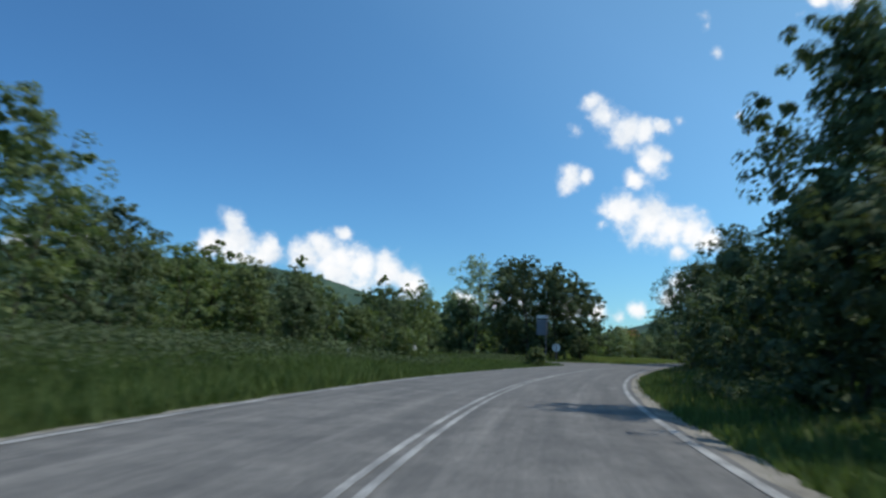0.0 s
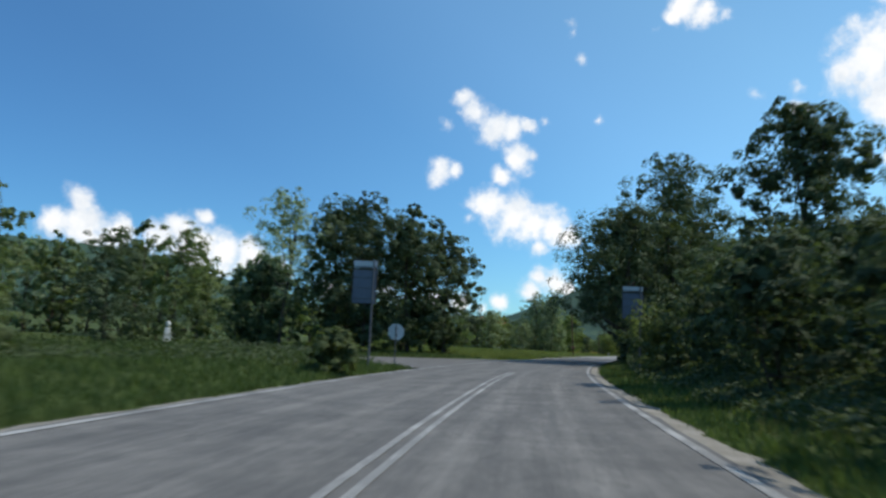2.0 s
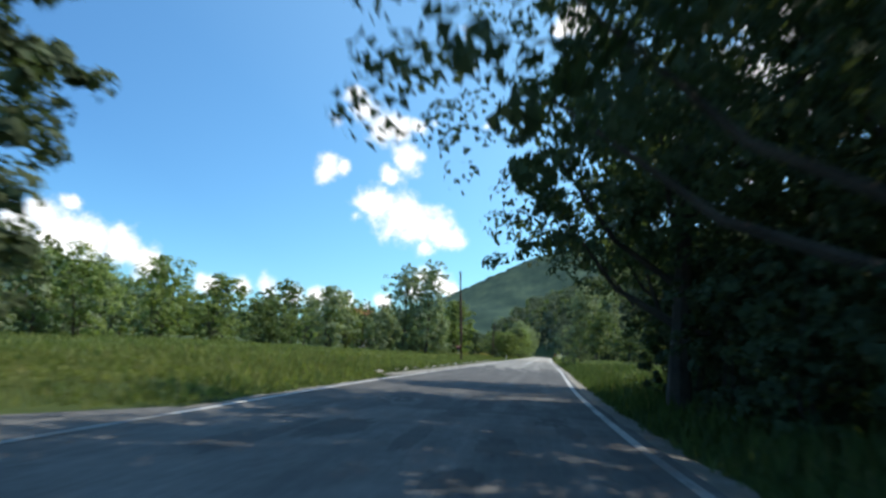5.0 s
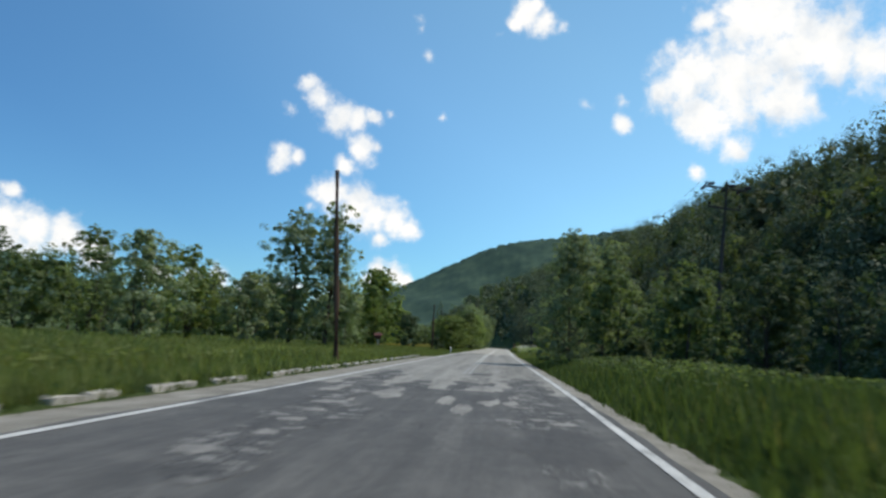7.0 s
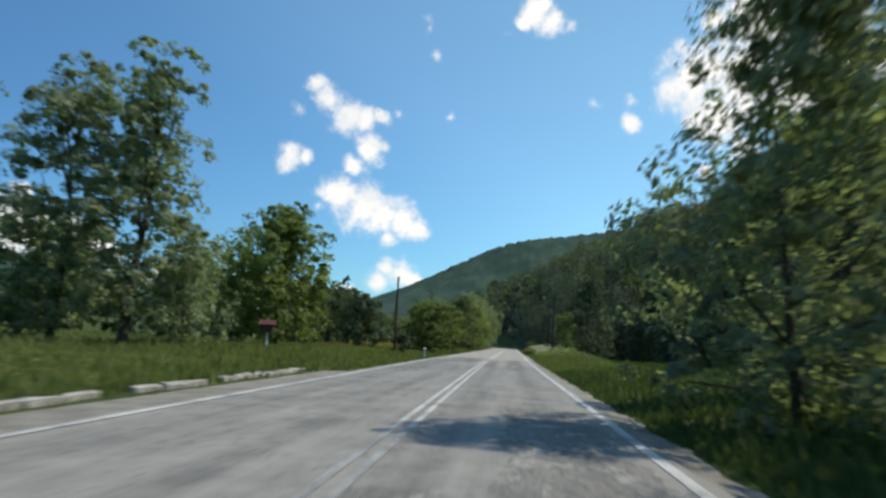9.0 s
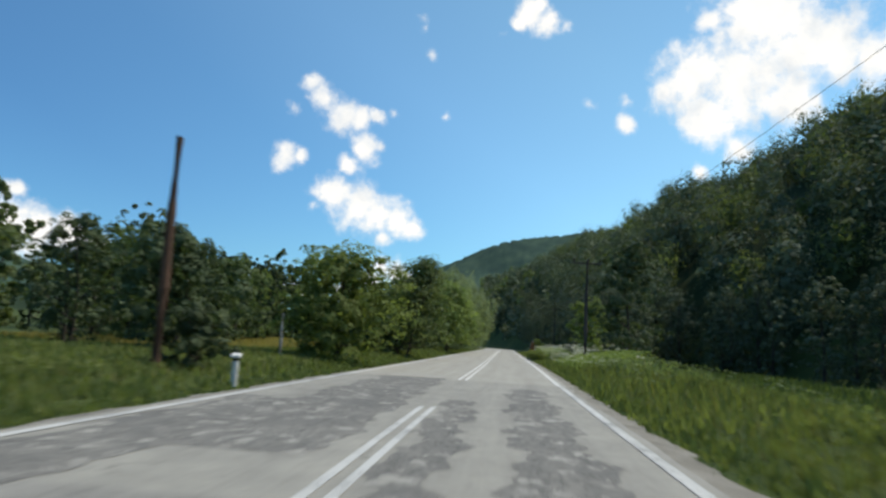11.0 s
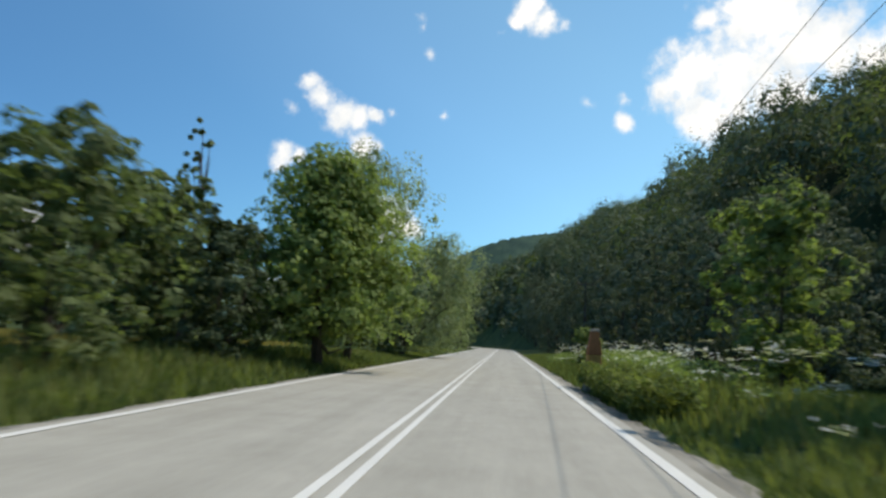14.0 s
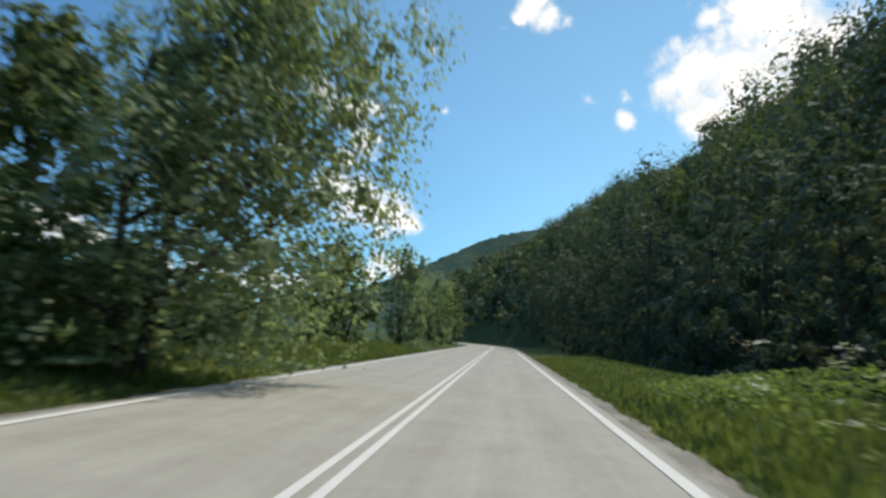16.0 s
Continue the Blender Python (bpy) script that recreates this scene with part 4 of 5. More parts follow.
tree(79.6, 200.2, "low dark bush at the foot of a pole", "shrub", "shrub", seed=470, h=1.7, base=0.0, rad=1.3, mat=L_DARK, lobes=10, count=1800, leaf=0.14, trunk=0.04, stems=3, limbs=4)

# right of the straight
for i, (x, y, h, r, mat) in enumerate([(70.4, 156.4, 9.4, 3.6, L_WILLOW), (76.3, 160.5, 10.0, 3.2, L_WILLOW), (70.0, 152.0, 6.6, 2.6, L_MID), (75.0, 150.5, 7.0, 3.2, L_MID), (79.0, 155.0, 8.0, 3.6, L_MID), (66.4, 141.5, 4.6, 2.2, L_MID), (70.5, 140.5, 6.4, 3.0, L_DARK), (73.5, 134.5, 7.0, 3.6, L_DARK), (66.0, 127.0, 5.5, 3.0, L_DARK), (60.0, 118.5, 5.5, 3.0, L_DARK), (68.0, 147.0, 2.0, 1.4, L_MID)]):
    tree(x, y, "grey-green bushy tree close to the road" if mat is L_WILLOW else "green bushy tree on the roadside bank", group="roadside bushy trees", seed=250 + i, h=h, base=0.0, rad=r, mat=mat, shape="peak" if mat is L_WILLOW else "dome", lobes=24, count=15000 if h > 8 else 6500, leaf=0.145 if h > 8 else 0.17, trunk=0.12, stems=2, shell=0.38)
# sunlight on this tree is carried by its bright leaf colour
tree(124.0, 244.0, "sun-toned green bushy tree before the dark hillside", seed=270, h=7.4, base=0.2, rad=2.7, mat=L_BRIGHT, shape="round", lobes=18, count=7000, leaf=0.18, trunk=0.1)
tree(124.3, 255.3, "low yellow-green bush in the verge", "shrub", "shrub", seed=271, h=2.3, base=0.3, rad=1.1, mat=L_BRIGHT, lobes=9, count=1800, leaf=0.14, trunk=0.04, stems=3, limbs=4)
tree(120.6, 233.6, "green tree below the dark hillside", seed=272, h=12.6, base=0.6, rad=4.0, mat=L_DARK, shape="dome", lobes=18, count=7000, leaf=0.26, trunk=0.18)
FOOT = []
for i in range(5):
    x, y = at_road(300 + 9 * i, 15.0)
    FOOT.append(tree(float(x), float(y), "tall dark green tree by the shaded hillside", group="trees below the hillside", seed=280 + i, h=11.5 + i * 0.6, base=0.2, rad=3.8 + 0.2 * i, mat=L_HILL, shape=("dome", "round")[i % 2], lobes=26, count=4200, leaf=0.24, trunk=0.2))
FOOT_FINE = []
for i in range(3):
    x, y = at_road(290 + 8 * i, 17.0)
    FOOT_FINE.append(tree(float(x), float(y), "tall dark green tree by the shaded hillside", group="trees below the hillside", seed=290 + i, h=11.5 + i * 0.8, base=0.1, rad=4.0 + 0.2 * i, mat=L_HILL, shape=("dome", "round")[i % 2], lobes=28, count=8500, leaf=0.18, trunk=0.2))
rf = random.Random(3)
for s in np.arange(196, 470, 5.2):
    for row in range(1):
        su = s + rf.uniform(-2, 2)
        lat = float(np.interp(su, [190, 240, 300, 340, 380, 460], [56, 43, 28, 16, 10.5, 9.5])) + 6.0 * row + rf.uniform(-1.2, 1.2)
        x, y = su * U + (lat - 21.66) * V
        k = rf.uniform(0.75, 1.1)
        again(rf.choice(FOOT_FINE if 284 < su < 350 else FOOT), float(x), float(y), (k, k * rf.uniform(0.9, 1.1)), rf.uniform(0, 360))


# the wooded hillside
def hillside(name, n, count, leaf, s_range, d_range, mat, label, seed, size=(3.0, 5.2)):
    """Many crowns on the slope, each of a few lobes, as one."""
    rg = np.random.default_rng(seed)
    s, d = rg.uniform(*s_range, n * 3) * 1.25 - 20, d_range[0] + (d_range[1] - d_range[0]) * rg.uniform(0, 1, n * 3) ** 1.4
    x, y = (s[:, None] * U + (d[:, None] - 21.66) * V).T
    z = height(x, y)
    ok = np.flatnonzero(z > 1.6)[:n]
    x, y, z = x[ok], y[ok], z[ok]
    m = len(x)
    out, inner = [], []
    for _ in range(5):
        r = rg.uniform(*size, m)
        a = rg.uniform(0, 6.28, m)
        f = rg.uniform(0, 1, m)
        cz = z + 1.4 + f * r * 1.85
        cx, cy = x + np.cos(a) * r * 0.45 * (1.2 - f), y + np.sin(a) * r * 0.45 * (1.2 - f)
        k = count // 5
        dd = rg.normal(size=(m, k, 3))
        dd /= np.linalg.norm(dd, axis=2)[..., None]
        tufts = max(5, k // 12)
        td = rg.normal(size=(m, tufts, 3)) + (0, 0, 0.3)
        td /= np.linalg.norm(td, axis=2)[..., None]
        pick = rg.integers(0, tufts, (m, k))
        td = np.take_along_axis(td, pick[..., None], 1)
        dd = dd + (0, 0, 0.35)
        pts = np.stack([cx, cy, cz], 1)[:, None] + (td * 0.52 + dd * 0.2 * rg.uniform(0.6, 1.1, (m, k, 1))) * r[:, None, None]
        dd = dd + td * 0.5
        out.append(leaf_quads(rg, pts.reshape(-1, 3), dd.reshape(-1, 3), leaf, 0.0, 0.26))
        k2 = max(4, k // 4)
        d2 = rg.normal(size=(m, k2, 3))
        d2 /= np.linalg.norm(d2, axis=2)[..., None]
        p2 = np.stack([cx, cy, cz], 1)[:, None] + d2 * (r * 0.4)[:, None, None]
        inner.append(leaf_quads(rg, p2.reshape(-1, 3), d2.reshape(-1, 3), leaf * 2.6))
    ob = new(name, pieces_mesh(name, mat, np.concatenate(out), np.concatenate(inner)))
    return tagged(ob, label, "forest", kind="stuff")


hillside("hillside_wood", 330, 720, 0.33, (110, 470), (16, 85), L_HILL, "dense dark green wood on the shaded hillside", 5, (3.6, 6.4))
hillside("hillside_wood", 150, 720, 0.33, (110, 470), (20, 85), L_MID, "lighter green trees among the hillside wood", 6)
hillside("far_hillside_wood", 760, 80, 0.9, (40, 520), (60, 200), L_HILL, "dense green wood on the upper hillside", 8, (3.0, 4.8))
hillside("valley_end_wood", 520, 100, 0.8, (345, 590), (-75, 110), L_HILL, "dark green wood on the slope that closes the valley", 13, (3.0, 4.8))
hillside("valley_end_wood", 170, 120, 0.75, (345, 590), (-75, 110), L_MID, "lighter green trees on the slope that closes the valley", 14, (3.0, 4.8))
hillside("far_hillside_wood", 380, 85, 0.9, (40, 520), (60, 230), L_MID, "lighter green trees on the upper hillside", 9, (3.0, 4.8))


# ---------------------------------------------------------------- grass
def grass(name, n, s_range, d_range, tall, mat, label, seed, near=1.0, blades=3, width=0.03, mown=None):
    """Blades of grass on one side of the road; mown: a stretch and an offset beyond which none grow."""
    rg = np.random.default_rng(seed)
    s = rg.uniform(*s_range, n)
    d = d_range[0] + (d_range[1] - d_range[0]) * rg.uniform(0, 1, n) ** near
    lane = np.interp(s, ALONG, LANE)
    d = np.sign(d) * (np.abs(d) + lane - 3.4)
    d = np.where((d < 0) & (s > 119) & (s < 187), d - 0.95, d)
    x, y = at_road(s, d)
    keep = ~((d < 0) & in_junction(x, y))
    if mown:
        keep &= ~((s > mown[0]) & (s < mown[1]) & (d < mown[2]))
    x, y, d = x[keep], y[keep], d[keep]
    z = height(x, y) - 0.03
    out = []
    for _ in range(blades):
        m = len(x)
        bx, by = x + rg.normal(size=m) * 0.10, y + rg.normal(size=m) * 0.10
        h = tall * rg.uniform(0.45, 1.25, m) * (0.35 + 0.65 * ease(np.abs(d) - 4.0, -0.2, 1.2)) * (0.75 + 0.25 * waves(x, y).clip(-1, 1))
        a, b = rg.uniform(0, 6.28, m), rg.uniform(0, 6.28, m)
        w = width * rg.uniform(0.7, 1.6, m)
        ox, oy = np.cos(a) * w, np.sin(a) * w
        tx, ty = np.cos(b) * h * 0.35, np.sin(b) * h * 0.35
        base = np.stack([bx, by, z], 1)
        side = np.stack([ox, oy, 0 * ox], 1)
        tip = base + np.stack([tx, ty, h], 1)
        out.append(np.stack([base - side, tip, base + side], 1))
    ob = new(name, pieces_mesh(name, mat, np.concatenate(out)))
    return tagged(ob, label, "grass", kind="stuff")


def in_junction(x, y):
    """Inside the mouth of the side road on the left."""
    s, d = beside(x, y)
    return (s > 70) & (s < 102) & (d < 0) & (d > -np.interp(s, [70, 70.8, 71.2, 76.0, 76.6, 82, 91, 96, 102], [4.5, 14, 40, 40, 17, 16, 11, 7, 4.3]))


grass("verge_grass", 24000, (-5, 98), (-4.2, -15.0), 0.55, L_GRASS, "tall green grass on the road verge", 21, 1.5)
grass("verge_grass", 14000, (-5, 98), (4.2, 11.0), 0.42, L_GRASS, "tall green grass on the road verge", 22, 1.5)
grass("verge_grass", 48000, (98, 345), (-4.2, -13.0), 0.44, L_MEADOW, "tall yellowish sun-toned grass on the road verge", 121, 1.5, 2, 0.04, (236, 292, -9.5))
# the darker grass tone puts shade into this stretch's colour
grass("verge_grass", 15000, (98, 200), (4.2, 12.0), 0.6, L_GRASS, "tall green grass in a shade-darkened tone on the verge", 122, 1.4, 2, 0.04)
grass("verge_grass", 20000, (200, 345), (4.2, 11.0), 0.46, L_MEADOW, "tall yellowish sun-toned grass on the road verge", 124, 1.5, 2, 0.04)
grass("meadow_grass", 14000, (150, 310), (10.5, 27.0), 0.55, L_GRASS, "long green grass towards the hillside", 126, 1.2, 2, 0.06)
grass("meadow_grass", 12000, (-5, 98), (-11.0, -42.0), 0.55, L_GRASS, "long green grass of the meadow", 23, 1.3, 2, 0.06)
grass("meadow_grass", 28000, (98, 345), (-11.0, -42.0), 0.42, L_MEADOW, "long sun-toned grass of the meadow", 123, 1.3, 2, 0.06, (236, 292, -11.5))
grass("dry_grass", 15000, (100, 345), (-5.5, -16.0), 0.45, L_DRY, "dry yellow seed heads in the grass", 24, 1.2, 2, 0.02)
grass("edge_grass", 20000, (-5, 345), (-3.85, -4.7), 0.3, L_GRASS, "short grass creeping over the gravel edge", 27, 0.7, 2, 0.018)
grass("edge_grass", 20000, (-5, 345), (3.9, 4.7), 0.3, L_GRASS, "short grass creeping over the gravel edge", 28, 0.7, 2, 0.018)
grass("hay_meadow", 24000, (236, 292), (-10.0, -34.0), 0.5, L_HAY, "yellow ripe hay meadow beyond the bushes", 26, 1.2, 3, 0.045)
grass("dry_grass", 5000, (-5, 345), (5.0, 10.0), 0.6, L_DRY, "dry yellow seed heads in the grass", 25, 1.2, 2, 0.02)

def weeds(name, n, s_range, d_range, tall, leaf, mat, label, seed, even=False):
    """Leafy weeds in drifts along the verge."""
    rg = np.random.default_rng(seed)
    s, d = rg.uniform(*s_range, n), rg.uniform(min(d_range), max(d_range), n)
    x, y = at_road(s, d)
    keep = ~((d < 0) & in_junction(x, y)) & (waves(x * 1.7, y * 1.7) + 0.6 * np.sin(x * 3.1) * np.sin(y * 2.7) > (-9 if even else -0.35))
    x, y = x[keep], y[keep]
    m = len(x)
    h = tall * (0.8 + 0.2 * np.sin(x * 2.3) * np.sin(y * 3.1) if even else 0.55 + 0.35 * waves(x, y).clip(-1, 1)) * rg.uniform(0.15, 1.0, m) ** 0.6
    pts = np.stack([x, y, height(x, y) + h], 1)
    out = rg.normal(size=(m, 3)) * 0.5 + (0, 0, 0.6)
    ob = new(name, pieces_mesh(name, mat, leaf_quads(rg, pts, out, leaf)))
    return tagged(ob, label, "weeds", kind="stuff")


# weeds added in a dark tone to stand in for shaded verges
weeds("verge_weeds", 40000, (-5, 74), (-6.2, -15.0), 1.3, 0.11, L_DARK, "dark leafy weeds added to darken the grassy bank", 31)
weeds("verge_weeds", 32000, (-5, 95), (6.0, 9.5), 1.3, 0.13, L_DARK, "dark leafy weeds added to darken below the shrubs", 32)
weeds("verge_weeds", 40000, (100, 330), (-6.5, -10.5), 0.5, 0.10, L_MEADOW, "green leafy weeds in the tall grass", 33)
weeds("verge_weeds", 40000, (100, 330), (5.6, 12.0), 0.95, 0.1, L_MID, "green leafy weeds in the tall grass", 34)


def umbels(n, s_range, d_range, seed):
    """White-flowered umbellifers: thin stems that bear flat heads of florets."""
    rg = np.random.default_rng(seed)
    x, y = at_road(rg.uniform(*s_range, n), rg.uniform(*d_range, n))
    z = height(x, y)
    h = rg.uniform(0.5, 1.45, n)
    lean = rg.normal(size=(n, 2)) * 0.12
    base, top = np.stack([x, y, z], 1), np.stack([x + lean[:, 0], y + lean[:, 1], z + h], 1)
    side = np.zeros((n, 3))
    side[:, 0] = 0.012
    stem = np.stack([base - side, top, base + side], 1)
    heads = []
    for _ in range(16):
        c = top + rg.normal(size=(n, 3)) * (0.13, 0.13, 0.035)
        heads.append(leaf_quads(rg, c, np.tile((0, 0, 1.0), (n, 1)), 0.075))
    tagged(new("flower_stems", pieces_mesh("flower_stems", L_GRASS, stem)), "thin green stems of tall white flowers", "flowers", kind="stuff")
    return tagged(new("white_flowers", pieces_mesh("white_flowers", L_FLOWER, np.concatenate(heads))), "flat white flower heads above the verge grass", "flowers", kind="stuff")


# bright leaves stand in for sunlight on this verge
weeds("verge_weeds", 30000, (232, 306), (4.9, 8.5), 1.2, 0.09, L_BRIGHT, "tall leafy weeds in the flowering verge", 35)
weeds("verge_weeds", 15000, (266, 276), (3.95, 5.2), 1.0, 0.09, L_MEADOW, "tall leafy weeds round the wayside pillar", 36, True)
umbels(300, (228, 300), (4.7, 7.4), 41)

# ---------------------------------------------------------------- the side road's mouth on the left
def junction():
    """A paved apron that opens from the road's left edge into a side road."""
    rows = []
    for s in np.linspace(70, 101, 125):
        lane = float(np.interp(s, ALONG, LANE))
        reach = float(np.interp(s, [70, 70.8, 71.2, 76.0, 76.6, 82, 91, 96, 101], [0.4, 9.0, 36.0, 36.0, 12.5, 11.5, 6.0, 2.5, 0.3]))
        rows.append([(*[float(c) for c in at_road(s, -lane + 0.1 - (reach + 0.4) * f)], -0.004 - 0.004 * f) for f in np.linspace(0, 1, 8)])
    verts = [p for r in rows for p in r]
    fcs = [(i * 8 + j, (i + 1) * 8 + j, (i + 1) * 8 + j + 1, i * 8 + j + 1) for i in range(len(rows) - 1) for j in range(7)]
    uv = [(-4 - 2 * (k % 8), 1.0 * (k // 8)) for k in range(len(verts))]
    ob = new("side_road", mesh_from("side_road", verts, [f[::-1] for f in fcs], M_ROAD_OLD, uv))
    return tagged(ob, "worn grey asphalt mouth of a side road", "road", kind="structure")


junction()


# ---------------------------------------------------------------- signs, stones, poles
def board_sign(x, y, top, low, wide, turn, label):
    """A tall signboard seen from behind, with a separate upper panel, rails and two posts."""
    z0 = heights(x, y)
    root = new("direction_sign")
    root.matrix_world = pose(x, y, z0, 0, 0, turn)
    hgt = top - low
    for nm, zc, hh, mt, lab in (("lower_panel", low + hgt * 0.39, hgt * 0.78, M_BOARD, ""), ("upper_panel", low + hgt * 0.9, hgt * 0.18, M_BOARD_LIGHT, "paler narrow upper panel")):
        part(nm, box(bmesh.new(), (wide, 0.03, hh), (0, 0, zc - z0), bevel=0.006), mt, root, lab)
        for dz in (-hh / 2, hh / 2):
            part("frame", box(bmesh.new(), (wide + 0.04, 0.05, 0.035), (0, -0.004, zc + dz - z0), bevel=0.005), M_POLE_DARK, root, "dark edge profile")
        for dx in (-wide / 2, wide / 2):
            part("frame", box(bmesh.new(), (0.035, 0.05, hh - 0.04), (dx, -0.004, zc - z0), bevel=0.005), M_POLE_DARK, root, "dark edge profile")
    for px in (wide * 0.36,):
        bm = bmesh.new()
        tube(bm, [(px, -0.05, -0.3), (px, -0.05, (top - z0) * 0.5), (px, -0.05, top - z0)], [0.045, 0.045, 0.045], 10)
        part("post", bm, M_STEEL, root, "grey steel post")
    for k in range(4):
        part("rail", box(bmesh.new(), (wide * 0.94, 0.03, 0.05), (0, -0.026, low - z0 + hgt * (0.12 + 0.24 * k)), bevel=0.005), M_STEEL, root)
    return tagged(root, label, "road sign")


board_sign(9.6, 66.3, 4.65, 2.75, 1.05, -14, "tall grey direction sign seen from behind in the grass")
board_sign(23.7, 69.4, 4.6, 2.9, 1.05, -20, "tall grey direction sign seen from behind by the bushes")


def stop_sign(x, y, centre):
    z0 = heights(x, y)
    root = new("stop_sign")
    root.matrix_world = pose(x, y, z0, 0, 0, -10)
    bm = bmesh.new()
    bmesh.ops.create_cone(bm, cap_ends=True, segments=8, radius1=0.42, radius2=0.42, depth=0.02, matrix=Matrix.Translation((0, 0, centre - z0)) @ pose(0, 0, 0, 90, 0, 0) @ pose(0, 0, 0, 0, 0, 22.5))
    part("plate", bm, M_BOARD_LIGHT, root, "pale grey back of an octagonal plate")
    bm = bmesh.new()
    tube(bm, [(0, -0.045, -0.3), (0, -0.045, 0.8), (0, -0.045, centre - z0 + 0.35)], [0.03] * 3, 10)
    part("post", bm, M_STEEL, root)
    part("clamp", box(bmesh.new(), (0.16, 0.05, 0.05), (0, -0.02, centre - z0 + 0.15), bevel=0.006), M_STEEL, root)
    part("clamp", box(bmesh.new(), (0.16, 0.05, 0.05), (0, -0.02, centre - z0 - 0.15), bevel=0.006), M_STEEL, root)
    return tagged(root, "octagonal stop sign seen from behind at the side road", "road sign")


stop_sign(11.6, 70.2, 1.65)


def marker_stone(x, y, hgt, wide, label):
    """A whitewashed wayside stone: stepped base, tapered shaft, small cap."""
    root = new("wayside_stone")
    root.matrix_world = pose(x, y, heights(x, y), 0, 0, 10)
    part("base", box(bmesh.new(), (wide * 1.5, wide * 1.5, hgt * 0.25), (0, 0, hgt * 0.09), bevel=0.03), M_CONCRETE, root)
    bm = bmesh.new()
    box(bm, (wide, wide * 0.8, hgt * 0.55), (0, 0, hgt * 0.45), bevel=0.05)
    for v in bm.verts:
        if v.co.z > hgt * 0.5:
            v.co.x *= 0.7
            v.co.y *= 0.7
    part("shaft", bm, M_WHITE, root)
    bm = bmesh.new()
    bmesh.ops.create_icosphere(bm, subdivisions=2, radius=wide * 0.36, matrix=Matrix.Translation((0, 0, hgt * 0.86)) @ Matrix.Diagonal((1, 0.9, 1.25, 1)))
    part("cap", bm, M_WHITE, root)
    return tagged(root, label, "marker stone")


marker_stone(-3.3, 94.0, 2.1, 0.56, "whitewashed wayside memorial stone in the grass")
marker_stone(-5.6, 44.0, 0.7, 0.36, "low pale wayside stone in the grass")


def delineator(x, y, hgt):
    """A white roadside post with a dark band and a slanting cap."""
    root = new("delineator_post")
    root.matrix_world = pose(x, y, heights(x, y), 0, 0, -25)
    bm = bmesh.new()
    box(bm, (0.13, 0.10, hgt * 0.8), (0, 0, hgt * 0.4), bevel=0.02)
    part("post", bm, M_WHITE, root)
    part("band", box(bmesh.new(), (0.134, 0.104, hgt * 0.12), (0, 0, hgt * 0.84), bevel=0.01), M_POLE_DARK, root, "dark band")
    bm = bmesh.new()
    box(bm, (0.22, 0.16, hgt * 0.09), (0, 0, hgt * 0.945), bevel=0.015)
    for v in bm.verts:
        v.co.z += v.co.y * 0.35
    part("cap", bm, M_WHITE, root)
    return tagged(root, "white roadside marker post with a dark band in grass", "marker post")


delineator(80.4, 197.2, 0.75)


def house_shrine(x, y):
    """A little red-roofed box on a pale post."""
    root = new("wayside_shrine")
    root.matrix_world = pose(x, y, heights(x, y) - 0.05, 0, 0, -20) @ Matrix.Scale(0.8, 4)
    bm = bmesh.new()
    tube(bm, [(0, 0, -0.2), (0, 0, 0.6), (0, 0, 1.15)], [0.09, 0.08, 0.08], 10)
    part("post", bm, M_WHITE, root, "whitewashed post")
    part("box", box(bmesh.new(), (0.8, 0.6, 0.5), (0, 0, 1.38), bevel=0.02), M_DULL_RED, root, "dull red box")
    bm = bmesh.new()
    v = [bm.verts.new(c) for c in ((-0.52, -0.42, 1.63), (0.52, -0.42, 1.63), (0.52, 0.42, 1.63), (-0.52, 0.42, 1.63), (-0.52, 0, 1.93), (0.52, 0, 1.93))]
    for f in ((0, 1, 5, 4), (2, 3, 4, 5), (0, 4, 3), (1, 2, 5), (0, 3, 2, 1)):
        bm.faces.new([v[i] for i in f])
    part("roof", bm, M_DULL_RED, root, "red pitched roof")
    bm = bmesh.new()
    tube(bm, [(0, 0, 1.9), (0, 0, 2.08)], [0.03, 0.02], 8)
    part("finial", bm, M_WHITE, root, "small white finial")
    return tagged(root, "small red-roofed wayside shrine on a white post", "wayside shrine")


house_shrine(66.9, 186.4)


def shrine(x, y):
    """A rusty orange wayside box on an ochre pedestal."""
    z0 = heights(x, y)
    root = new("wayside_pillar")
    root.matrix_world = pose(x, y, z0 - 0.05, 0, 0, -25) @ Matrix.Diagonal((0.74, 0.74, 1.17, 1))
    part("plinth", box(bmesh.new(), (0.78, 0.7, 0.25), (0, 0, 0.12), bevel=0.03), M_CONCRETE, root)
    bm = bmesh.new()
    box(bm, (0.70, 0.6, 0.75), (0, 0, 0.62), bevel=0.02)
    for v in bm.verts:
        if v.co.z > 0.6:
            v.co.x *= 0.8
            v.co.y *= 0.8
    part("pedestal", bm, M_OCHRE, root, "faded ochre pedestal")
    bm = bmesh.new()
    box(bm, (0.59, 0.51, 0.62), (0, 0, 1.31), bevel=0.02)
    for v in bm.verts:
        if v.co.z > 1.3:
            v.co.x *= 0.55
            v.co.y *= 0.55
    part("hood", bm, M_ORANGE, root, "rusty orange tapering hood")
    bm = bmesh.new()
    box(bm, (0.36, 0.32, 0.07), (0, 0, 1.655), bevel=0.02)
    part("cap", bm, M_CONCRETE, root, "pale stone cap")
    return tagged(root, "rusty orange wayside pillar in the flowering verge", "wayside pillar")


shrine(117.6, 245.4)


